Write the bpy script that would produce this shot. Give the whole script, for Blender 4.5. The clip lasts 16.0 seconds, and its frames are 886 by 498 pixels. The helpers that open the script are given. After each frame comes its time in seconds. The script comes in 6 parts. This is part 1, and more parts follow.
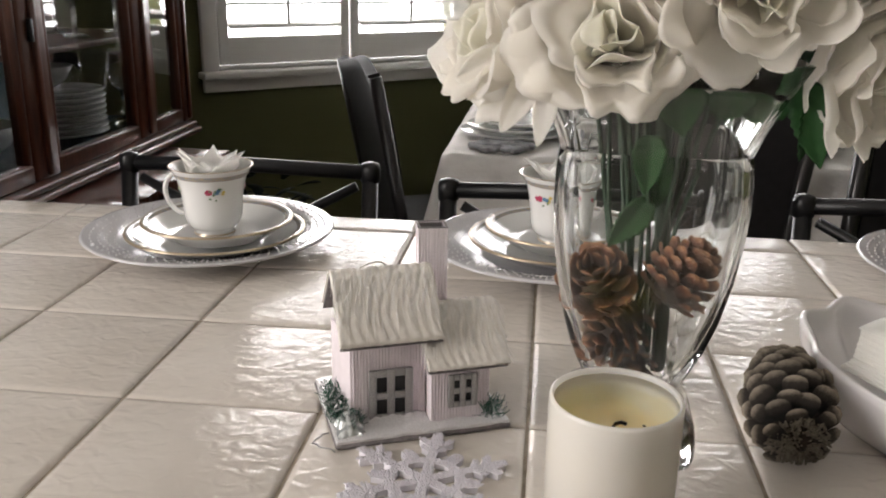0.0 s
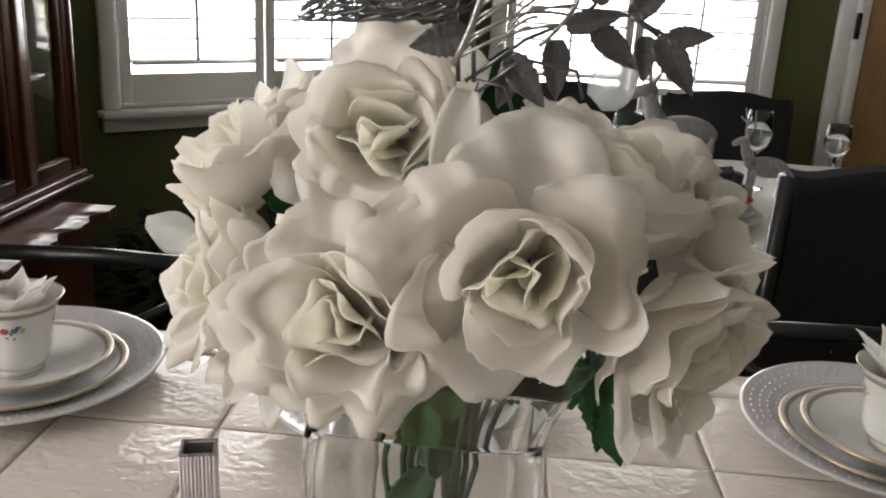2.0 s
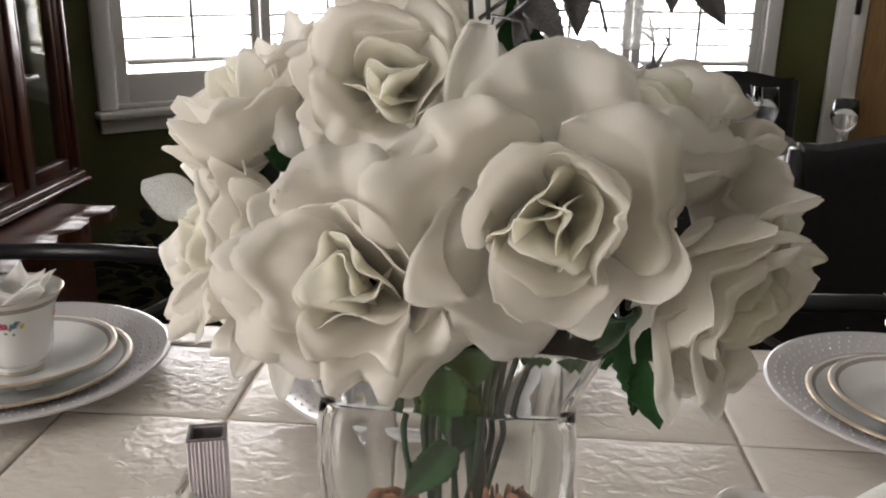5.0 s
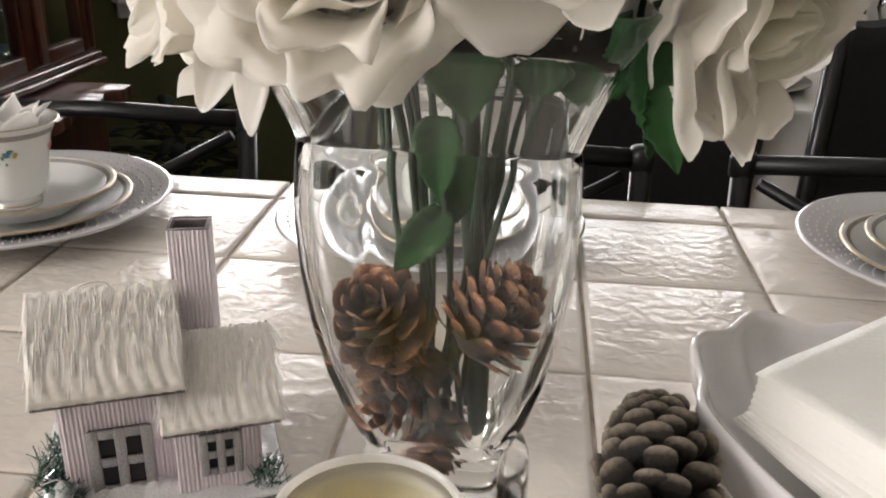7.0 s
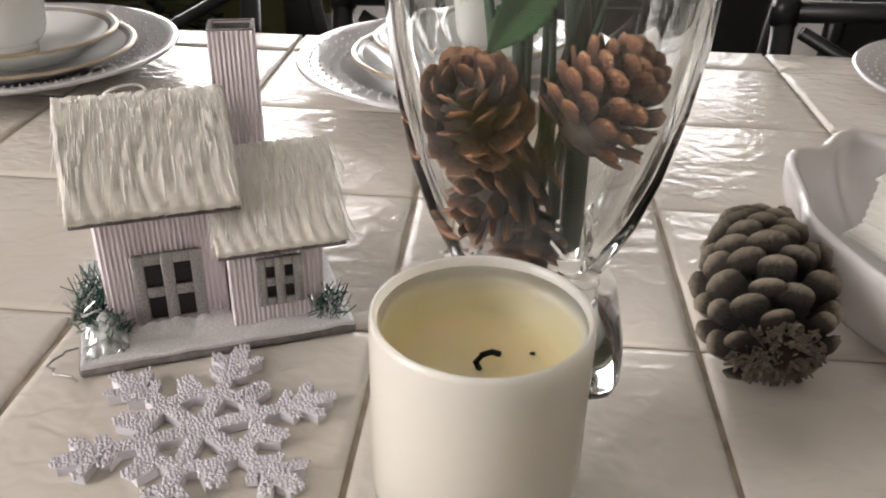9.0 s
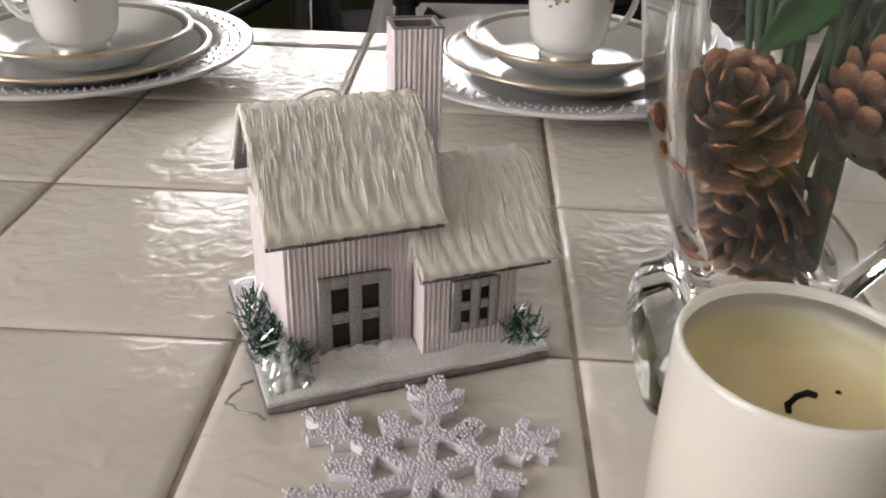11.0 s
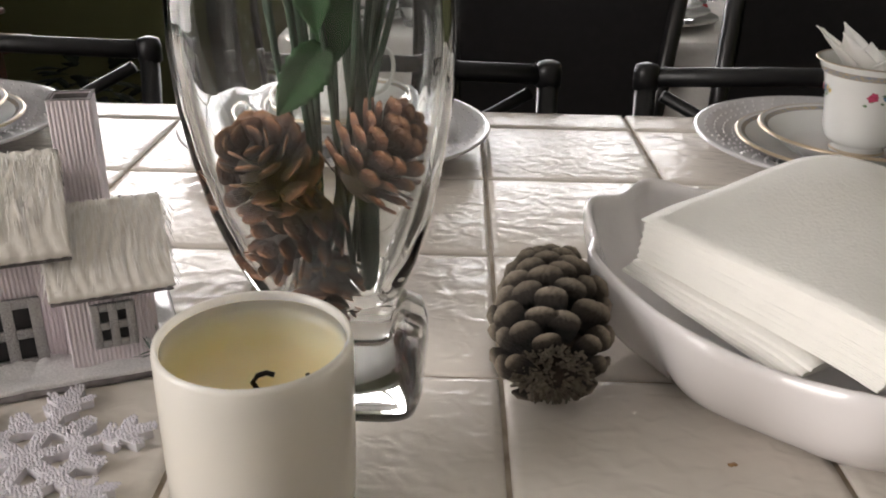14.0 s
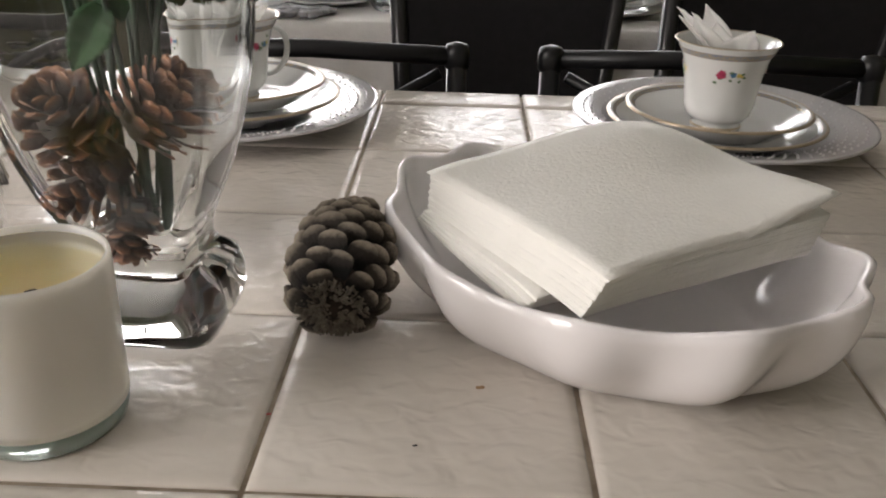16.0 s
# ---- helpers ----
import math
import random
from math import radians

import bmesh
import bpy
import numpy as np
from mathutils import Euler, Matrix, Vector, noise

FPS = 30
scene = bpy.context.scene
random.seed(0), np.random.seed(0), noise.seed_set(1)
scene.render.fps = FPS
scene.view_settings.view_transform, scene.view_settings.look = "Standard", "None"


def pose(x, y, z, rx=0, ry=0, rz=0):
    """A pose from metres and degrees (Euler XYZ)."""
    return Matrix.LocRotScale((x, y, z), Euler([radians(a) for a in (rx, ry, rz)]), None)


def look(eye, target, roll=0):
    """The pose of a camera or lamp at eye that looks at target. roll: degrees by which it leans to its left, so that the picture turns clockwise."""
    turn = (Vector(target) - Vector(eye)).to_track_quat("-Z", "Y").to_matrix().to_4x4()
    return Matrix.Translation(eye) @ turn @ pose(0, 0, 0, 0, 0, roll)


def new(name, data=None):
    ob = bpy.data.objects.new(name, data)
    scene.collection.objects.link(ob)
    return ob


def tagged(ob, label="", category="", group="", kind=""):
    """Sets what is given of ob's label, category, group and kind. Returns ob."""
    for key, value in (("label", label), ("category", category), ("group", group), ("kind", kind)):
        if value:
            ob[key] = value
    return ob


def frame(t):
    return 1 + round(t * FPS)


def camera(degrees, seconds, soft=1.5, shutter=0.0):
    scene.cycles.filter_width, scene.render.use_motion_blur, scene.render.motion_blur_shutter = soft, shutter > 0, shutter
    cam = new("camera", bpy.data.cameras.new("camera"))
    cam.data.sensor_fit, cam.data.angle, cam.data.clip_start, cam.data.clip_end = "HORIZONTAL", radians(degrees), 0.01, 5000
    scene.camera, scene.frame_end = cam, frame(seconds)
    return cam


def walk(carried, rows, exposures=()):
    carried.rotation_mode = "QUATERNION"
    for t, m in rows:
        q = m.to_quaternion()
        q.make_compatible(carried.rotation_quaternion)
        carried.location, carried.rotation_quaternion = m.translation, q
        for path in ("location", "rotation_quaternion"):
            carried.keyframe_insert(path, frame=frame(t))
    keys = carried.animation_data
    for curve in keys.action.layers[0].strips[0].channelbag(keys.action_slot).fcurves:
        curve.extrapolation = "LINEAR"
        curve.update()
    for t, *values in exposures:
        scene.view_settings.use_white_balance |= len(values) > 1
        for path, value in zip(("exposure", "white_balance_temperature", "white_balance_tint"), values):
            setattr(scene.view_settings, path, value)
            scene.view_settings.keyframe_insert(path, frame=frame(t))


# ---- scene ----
cam = camera(53.9, 16.0, soft=2.0)
PATH = [
    (0, (0.055, -0.049, 1.069), (-0.167, 1.84, 0.45), 1.0),
    (0.5, (0.072, -0.017, 1.098), (-0.076, 1.883, 0.492), 3.4),
    (1, (0.108, 0.028, 1.131), (-0.008, 1.932, 0.53), 3.3),
    (1.5, (0.123, 0.073, 1.15), (0.021, 1.98, 0.555), 3.4),
    (2, (0.147, 0.107, 1.174), (0.031, 2.009, 0.567), 3.1),
    (2.5, (0.167, 0.129, 1.195), (0.019, 2.032, 0.597), 2.1),
    (3, (0.174, 0.147, 1.193), (-0.002, 2.053, 0.613), 1.6),
    (5.3, (0.136, 0.117, 1.139), (0.033, 2.015, 0.518), 1.0),
    (5.5, (0.135, 0.111, 1.133), (0.042, 2.008, 0.505), 1.0),
    (6, (0.142, 0.116, 1.106), (0.041, 2.002, 0.449), 0.8),
    (6.5, (0.146, 0.137, 1.076), (0.014, 1.998, 0.356), 0.8),
    (7, (0.155, 0.144, 1.061), (-0.021, 1.977, 0.282), 1.5),
    (7.5, (0.158, 0.144, 1.048), (-0.049, 1.958, 0.232), 1.7),
    (8, (0.152, 0.161, 1.031), (-0.051, 1.946, 0.153), 1.6),
    (8.5, (0.131, 0.172, 1.007), (-0.032, 1.936, 0.077), 1.2),
    (9, (0.106, 0.164, 0.996), (-0.013, 1.907, 0.022), 1.3),
    (9.5, (0.076, 0.161, 0.984), (-0.058, 1.899, 0.004), 1.1),
    (9.7, (0.063, 0.164, 0.982), (-0.088, 1.901, 0.003), 1.1),
    (11.8, (-0.012, 0.202, 0.989), (0.019, 1.952, 0.021), 2.9),
    (12, (0.001, 0.192, 0.995), (0.042, 1.951, 0.043), 3.0),
    (12.5, (0.048, 0.169, 1.003), (0.08, 1.955, 0.103), 3.1),
    (13, (0.101, 0.152, 1.007), (0.123, 1.949, 0.129), 3.2),
    (13.5, (0.1415, 0.1375, 1.0065), (0.152, 1.9455, 0.151), 2.6),
    (14, (0.178, 0.12, 1.008), (0.163, 1.937, 0.172), 1.3),
    (14.5, (0.211, 0.104, 1.011), (0.207, 1.918, 0.17), 0.7),
    (15, (0.238, 0.092, 1.006), (0.259, 1.909, 0.172), 0.8),
    (15.5, (0.264, 0.082, 1.006), (0.274, 1.895, 0.162), 1.0),
    (16, (0.298, 0.068, 1.007), (0.263, 1.879, 0.16), 1.6),
]
walk(cam, [(t, look(eye, target, roll)) for t, eye, target, roll in PATH],
     exposures=((0.0, -0.17), (1.0, -0.26), (3.0, -0.22), (5.5, -0.32), (6.5, -0.08), (7.5, 0.06), (9.0, 0.05), (9.7, 0.03), (11.8, -0.32), (12.5, -0.24), (14.5, -0.14), (16.0, -0.14)))

# ---------------------------------------------------------------- light
world = bpy.data.worlds.new("world")
scene.world = world
world.use_nodes = True
wn = world.node_tree
sky = wn.nodes.new("ShaderNodeTexSky")
sky.sky_type = "NISHITA"
sky.sun_disc = False
sky.sun_elevation, sky.sun_rotation = radians(40), radians(0)
wn.links.new(sky.outputs[0], wn.nodes["Background"].inputs[0])
wn.nodes["Background"].inputs[1].default_value = 0.10


def window_light(name, eye, target, w, h, power, color=(1, 1, 1)):
    d = bpy.data.lights.new(name, "AREA")
    d.shape, d.size, d.size_y, d.energy, d.color = "RECTANGLE", w, h, power, color
    ob = new(name, d)
    ob.matrix_world = look(eye, target)
    return ob


BAY = radians(41)                       # the bay's side wall
BAY_DIR = Vector((math.cos(BAY), math.sin(BAY), 0))
BAY_OUT = Vector((-math.sin(BAY), math.cos(BAY), 0))
BAY_A = Vector((-0.886, 2.49, 0))
CORNER = BAY_A + BAY_DIR * 1.2
REAR = radians(6)
REAR_DIR = Vector((math.cos(REAR), math.sin(REAR), 0))
REAR_OUT = Vector((-math.sin(REAR), math.cos(REAR), 0))
FLOOR, TABLE, TABLE2, CEIL = -0.05, 0.75, 0.675, 2.4

p = BAY_A + BAY_DIR * 0.41 + BAY_OUT * 0.34 + Vector((0, 0, 1.35))
window_light("daylight_bay", p, p - BAY_OUT, 1.25, 1.35, 68, (1.0, 0.95, 0.935))
p = CORNER + REAR_DIR * 0.60 + REAR_OUT * 0.34 + Vector((0, 0, 1.35))
window_light("daylight_rear", p, p - REAR_OUT, 1.5, 1.35, 30, (1.0, 0.95, 0.935))
window_light("daylight_side", (-2.12, -0.50, 1.35), (0.1, 0.5, 0.9), 1.3, 1.5, 76, (1.0, 0.93, 0.89))


glow = bpy.data.materials.new("bright_sky")
glow.use_nodes = True
gn = glow.node_tree
em = gn.nodes.new("ShaderNodeEmission")
em.inputs[0].default_value, em.inputs[1].default_value = (0.98, 0.97, 1.0, 1), 9.0
gn.links.new(em.outputs[0], gn.nodes["Material Output"].inputs["Surface"])

# ---------------------------------------------------------------- materials


def material(name, color, rough=0.5, metal=0.0, vary=0.12, scale=20.0, bump=0.0, bump_scale=200.0, coat=0.0,
             trans=0.0, ior=1.45, color2=None, subsurface=0.0, spec=0.5, per_object=0.0, detail=6.0):
    m = bpy.data.materials.new(name)
    m.use_nodes = True
    nt = m.node_tree
    b = nt.nodes["Principled BSDF"]
    b.inputs["Roughness"].default_value = rough
    b.inputs["Metallic"].default_value = metal
    b.inputs["IOR"].default_value = ior
    b.inputs["Transmission Weight"].default_value = trans
    b.inputs["Coat Weight"].default_value = coat
    b.inputs["Coat Roughness"].default_value = 0.08
    b.inputs["Specular IOR Level"].default_value = spec
    if subsurface:
        b.inputs["Subsurface Weight"].default_value = subsurface
        b.inputs["Subsurface Radius"].default_value = (1, 0.9, 0.7)
        b.inputs["Subsurface Scale"].default_value = 0.006
    co = nt.nodes.new("ShaderNodeTexCoord")
    n1 = nt.nodes.new("ShaderNodeTexNoise")
    n1.inputs["Scale"].default_value = scale
    n1.inputs["Detail"].default_value = detail
    nt.links.new(co.outputs["Object"], n1.inputs["Vector"])
    ramp = nt.nodes.new("ShaderNodeValToRGB")
    c2 = color2 or tuple(max(0.0, c * (1 - 2 * vary)) for c in color)
    ramp.color_ramp.elements[0].position, ramp.color_ramp.elements[1].position = 0.3, 0.7
    ramp.color_ramp.elements[0].color = (*c2, 1)
    ramp.color_ramp.elements[1].color = (*color, 1)
    nt.links.new(n1.outputs["Fac"], ramp.inputs["Fac"])
    out = ramp.outputs["Color"]
    if per_object:
        info = nt.nodes.new("ShaderNodeObjectInfo")
        hsv = nt.nodes.new("ShaderNodeHueSaturation")
        mr = nt.nodes.new("ShaderNodeMapRange")
        mr.inputs["To Min"].default_value, mr.inputs["To Max"].default_value = 1 - per_object, 1 + per_object
        nt.links.new(info.outputs["Random"], mr.inputs["Value"])
        nt.links.new(mr.outputs[0], hsv.inputs["Value"])
        nt.links.new(out, hsv.inputs["Color"])
        out = hsv.outputs[0]
    nt.links.new(out, b.inputs["Base Color"])
    if bump:
        n2 = nt.nodes.new("ShaderNodeTexNoise")
        n2.inputs["Scale"].default_value = bump_scale
        n2.inputs["Detail"].default_value = 4
        nt.links.new(co.outputs["Object"], n2.inputs["Vector"])
        bp = nt.nodes.new("ShaderNodeBump")
        bp.inputs["Strength"].default_value = bump
        bp.inputs["Distance"].default_value = 0.3 / bump_scale
        nt.links.new(n2.outputs["Fac"], bp.inputs["Height"])
        nt.links.new(bp.outputs[0], b.inputs["Normal"])
    return m


def glaze_material():
    """Handmade ivory tile glaze: rippled in long soft waves, with faint brown clouds."""
    m = material("tile_glaze", (0.68, 0.635, 0.575), 0.21, vary=0.05, scale=9, spec=0.20, color2=(0.61, 0.56, 0.50), per_object=0.04)
    nt = m.node_tree
    b = nt.nodes["Principled BSDF"]
    geo = nt.nodes.new("ShaderNodeNewGeometry")
    mp = nt.nodes.new("ShaderNodeMapping")
    mp.inputs["Scale"].default_value = (1.0, 1.25, 1.0)
    nt.links.new(geo.outputs["Position"], mp.inputs["Vector"])
    n1 = nt.nodes.new("ShaderNodeTexNoise")
    n1.inputs["Scale"].default_value = 64
    n1.inputs["Detail"].default_value = 1.0
    n1.inputs["Distortion"].default_value = 0.6
    n2 = nt.nodes.new("ShaderNodeTexNoise")
    n2.inputs["Scale"].default_value = 240
    for n in (n1, n2):
        nt.links.new(mp.outputs[0], n.inputs["Vector"])
    b1, b2 = nt.nodes.new("ShaderNodeBump"), nt.nodes.new("ShaderNodeBump")
    b1.inputs["Strength"].default_value, b1.inputs["Distance"].default_value = 0.8, 0.0018
    b2.inputs["Strength"].default_value, b2.inputs["Distance"].default_value = 0.12, 0.0005
    nt.links.new(n1.outputs["Fac"], b1.inputs["Height"])
    nt.links.new(n2.outputs["Fac"], b2.inputs["Height"])
    nt.links.new(b1.outputs[0], b2.inputs["Normal"])
    nt.links.new(b2.outputs[0], b.inputs["Normal"])
    nt.links.new(b2.outputs[0], b.inputs["Coat Normal"])
    return m


def petal_material(name, color, color2, clear=0.0):
    """Thin woven cloth: reflects and lets light through."""
    m = material(name, color, 0.75, vary=0.03, scale=30, color2=color2, bump=0.25, bump_scale=700, spec=0.22)
    nt = m.node_tree
    b = nt.nodes["Principled BSDF"]
    tr = nt.nodes.new("ShaderNodeBsdfTranslucent")
    tr.inputs[0].default_value = (*color, 1)
    mx = nt.nodes.new("ShaderNodeMixShader")
    mx.inputs[0].default_value = 0.72
    out = nt.nodes["Material Output"]
    nt.links.new(b.outputs[0], mx.inputs[1])
    nt.links.new(tr.outputs[0], mx.inputs[2])
    last = mx
    if clear:
        tp = nt.nodes.new("ShaderNodeBsdfTransparent")
        co = nt.nodes.new("ShaderNodeTexCoord")
        vo = nt.nodes.new("ShaderNodeTexVoronoi")
        vo.feature = "DISTANCE_TO_EDGE"
        vo.inputs["Scale"].default_value = 2200
        nt.links.new(co.outputs["Object"], vo.inputs["Vector"])
        mr = nt.nodes.new("ShaderNodeMapRange")
        mr.inputs["From Min"].default_value, mr.inputs["From Max"].default_value = 0.05, 0.25
        mr.inputs["To Min"].default_value, mr.inputs["To Max"].default_value = 0.25, clear
        nt.links.new(vo.outputs["Distance"], mr.inputs["Value"])
        last = nt.nodes.new("ShaderNodeMixShader")
        nt.links.new(mr.outputs[0], last.inputs[0])
        nt.links.new(mx.outputs[0], last.inputs[1])
        nt.links.new(tp.outputs[0], last.inputs[2])
    nt.links.new(last.outputs[0], out.inputs["Surface"])
    return m


def glitter_material(name, color, rough=0.35, metal=0.9, cell=1500, strength=1.0, dark=None):
    """Glitter: flakes with a tilt of their own."""
    m = material(name, color, rough, metal, vary=0.25, scale=cell, color2=dark)
    nt = m.node_tree
    b = nt.nodes["Principled BSDF"]
    co = nt.nodes.new("ShaderNodeTexCoord")
    vo = nt.nodes.new("ShaderNodeTexVoronoi")
    vo.inputs["Scale"].default_value = cell
    nt.links.new(co.outputs["Object"], vo.inputs["Vector"])
    bp = nt.nodes.new("ShaderNodeBump")
    bp.inputs["Strength"].default_value, bp.inputs["Distance"].default_value = strength, 0.8 / cell
    nt.links.new(vo.outputs["Color"], bp.inputs["Height"])
    nt.links.new(bp.outputs[0], b.inputs["Normal"])
    return m


def wood_material(name, color, color2, rough=0.3, axis=2, scale=18, coat=0.4):
    m = material(name, color, rough, vary=0.2, scale=scale, color2=color2, coat=coat)
    nt = m.node_tree
    n1 = [n for n in nt.nodes if n.type == "TEX_NOISE"][0]
    co = [n for n in nt.nodes if n.type == "TEX_COORD"][0]
    mp = nt.nodes.new("ShaderNodeMapping")
    s = [6.0, 6.0, 6.0]
    s[axis] = 0.6
    mp.inputs["Scale"].default_value = s
    nt.links.new(co.outputs["Object"], mp.inputs["Vector"])
    nt.links.new(mp.outputs[0], n1.inputs["Vector"])
    return m


GLAZE = glaze_material()
GROUT = material("grout", (0.40, 0.34, 0.27), 0.9, vary=0.25, scale=60, bump=0.6, bump_scale=500, color2=(0.21, 0.165, 0.115))
PAINT = material("olive_wall_paint", (0.100, 0.105, 0.040), 0.75, vary=0.06, scale=3, bump=0.25, bump_scale=160)
CREAM_PAINT = material("cream_wall_paint", (0.42, 0.39, 0.34), 0.75, vary=0.04, scale=3, bump=0.25, bump_scale=160)
CEIL_PAINT = material("ceiling_paint", (0.75, 0.74, 0.71), 0.85, vary=0.03, scale=4, bump=0.3, bump_scale=120)
TRIM = material("white_trim_paint", (0.78, 0.77, 0.75), 0.38, vary=0.03, scale=8, bump=0.05, bump_scale=80)
FLOORING = wood_material("floor_wood", (0.20, 0.11, 0.06), (0.11, 0.06, 0.03), 0.35, 1)
CHERRY = wood_material("cherry_wood", (0.110, 0.034, 0.018), (0.050, 0.015, 0.008), 0.34, 2, coat=0.2)
BLACKWOOD = wood_material("black_stained_wood", (0.012, 0.011, 0.012), (0.006, 0.006, 0.007), 0.33, 2, coat=0.3)
BLACKMETAL = material("black_painted_metal", (0.006, 0.006, 0.007), 0.38, vary=0.2, scale=40, bump=0.1, bump_scale=300)
BLACKCLOTH = material("black_upholstery", (0.010, 0.009, 0.010), 0.75, vary=0.2, scale=60, bump=0.3, bump_scale=600)
PORCELAIN = material("white_porcelain", (0.74, 0.74, 0.72), 0.12, vary=0.02, scale=15, coat=0.5)
STONEWARE = material("grey_white_stoneware", (0.58, 0.57, 0.58), 0.16, vary=0.03, scale=20, coat=0.4)
BOWLWHITE = material("white_glazed_bowl", (0.82, 0.79, 0.785), 0.14, vary=0.02, scale=12, coat=0.5, bump=0.08, bump_scale=40)
GOLD = material("gold_rim", (0.56, 0.46, 0.33), 0.3, metal=0.6, vary=0.15, scale=60)
BANDBLUE = material("painted_band", (0.46, 0.35, 0.20), 0.25, vary=0.3, scale=420, color2=(0.20, 0.25, 0.34))
PINK = material("painted_rose_pink", (0.62, 0.07, 0.16), 0.3, vary=0.3, scale=400)
BLUE = material("painted_blossom_blue", (0.10, 0.24, 0.42), 0.3, vary=0.3, scale=400)
YELLOW = material("painted_blossom_yellow", (0.72, 0.55, 0.14), 0.3, vary=0.2, scale=400)
LEAFPAINT = material("painted_leaf_green", (0.16, 0.27, 0.13), 0.3, vary=0.3, scale=400)
SILK = petal_material("ivory_silk", (0.965, 0.948, 0.912), (0.95, 0.932, 0.88))
SILKCORE = petal_material("cream_silk", (0.955, 0.945, 0.885), (0.945, 0.935, 0.85))
SILKWHITE = petal_material("white_silk", (0.93, 0.92, 0.90), (0.90, 0.89, 0.87))
TULLE = petal_material("sheer_tulle", (0.75, 0.77, 0.75), (0.70, 0.72, 0.70), clear=0.92)
LEAF = material("silk_leaf_green", (0.024, 0.075, 0.022), 0.55, vary=0.25, scale=60, color2=(0.011, 0.040, 0.013), bump=0.3, bump_scale=400, spec=0.2)
STEM = material("stem_green", (0.012, 0.040, 0.018), 0.5, vary=0.3, scale=80, color2=(0.010, 0.028, 0.012))
GLASS = material("clear_glass", (0.97, 0.985, 0.98), 0.0, vary=0.0, trans=1.0, ior=1.5)
CRYSTAL = material("cut_crystal", (0.95, 0.96, 0.97), 0.03, vary=0.0, trans=1.0, ior=1.52)
PANE = material("cabinet_glass", (0.95, 0.97, 0.97), 0.02, vary=0.0, trans=1.0, ior=1.45)
FROSTED = material("milky_candle_glass", (0.96, 0.95, 0.92), 0.2, vary=0.01, scale=10, coat=0.6)
ft = FROSTED.node_tree
fm, ftr = ft.nodes.new("ShaderNodeMixShader"), ft.nodes.new("ShaderNodeBsdfTranslucent")
ftr.inputs[0].default_value, fm.inputs[0].default_value = (0.97, 0.95, 0.90, 1), 0.50
ft.links.new(ft.nodes["Principled BSDF"].outputs[0], fm.inputs[1])
ft.links.new(ftr.outputs[0], fm.inputs[2])
ft.links.new(fm.outputs[0], ft.nodes["Material Output"].inputs["Surface"])
GREENGLASS = material("thick_glass_bottom", (0.62, 0.72, 0.66), 0.06, vary=0.05, scale=30, trans=0.6, coat=0.4)
WAX = material("ivory_wax", (0.97, 0.86, 0.60), 0.35, vary=0.04, scale=30, subsurface=0.8, color2=(0.95, 0.80, 0.48))
wt = WAX.node_tree
wm, wtr = wt.nodes.new("ShaderNodeMixShader"), wt.nodes.new("ShaderNodeBsdfTranslucent")
wtr.inputs[0].default_value, wm.inputs[0].default_value = (0.97, 0.86, 0.56, 1), 0.15
wt.links.new(wt.nodes["Principled BSDF"].outputs[0], wm.inputs[1])
wt.links.new(wtr.outputs[0], wm.inputs[2])
wt.links.new(wm.outputs[0], wt.nodes["Material Output"].inputs["Surface"])
CHAR = material("burnt_wick", (0.010, 0.009, 0.008), 0.9, vary=0.3, scale=900)
CARD = material("pale_pink_corrugated_card", (0.78, 0.71, 0.74), 0.75, vary=0.05, scale=90, bump=0.15, bump_scale=900)
# grey of the card edges, also used for painted shade inside the chimney
CARDEDGE_SHADE = material("grey_card_edge_and_shade", (0.24, 0.22, 0.22), 0.85, vary=0.2, scale=200)
THATCH = material("cream_fibre_thatch", (0.94, 0.915, 0.885), 0.55, vary=0.06, scale=160, color2=(0.91, 0.885, 0.84), spec=0.3, bump=0.3, bump_scale=900)
MATBASE = material("dull_fibre_mat", (0.86, 0.83, 0.775), 0.8, vary=0.12, scale=140, color2=(0.74, 0.70, 0.635), bump=0.4, bump_scale=900)
DARK = material("interior_shade", (0.02, 0.02, 0.022), 0.6)
SILVERGLITTER = glitter_material("silver_glitter", (0.52, 0.51, 0.50), 0.32, 0.75, 1300, 1.0, (0.22, 0.21, 0.21))
SNOWGLITTER = glitter_material("glitter_snow", (0.84, 0.83, 0.83), 0.28, 0.15, 900, 1.0, (0.62, 0.61, 0.61))
DARKGLITTER = glitter_material("dark_silver_glitter", (0.33, 0.33, 0.34), 0.3, 0.85, 2600, 1.0, (0.07, 0.07, 0.075))
TINSEL = material("icy_tinsel", (0.84, 0.88, 0.88), 0.15, metal=0.6, vary=0.2, scale=300)
TINSELGREEN = material("green_tinsel", (0.02, 0.10, 0.06), 0.3, metal=0.2, vary=0.3, scale=300)
BEADS = material("white_pearl_beads", (0.76, 0.73, 0.79), 0.22, vary=0.08, scale=600, coat=0.3)
FOAM = material("white_foam_board", (0.74, 0.72, 0.76), 0.6, vary=0.04, scale=100)


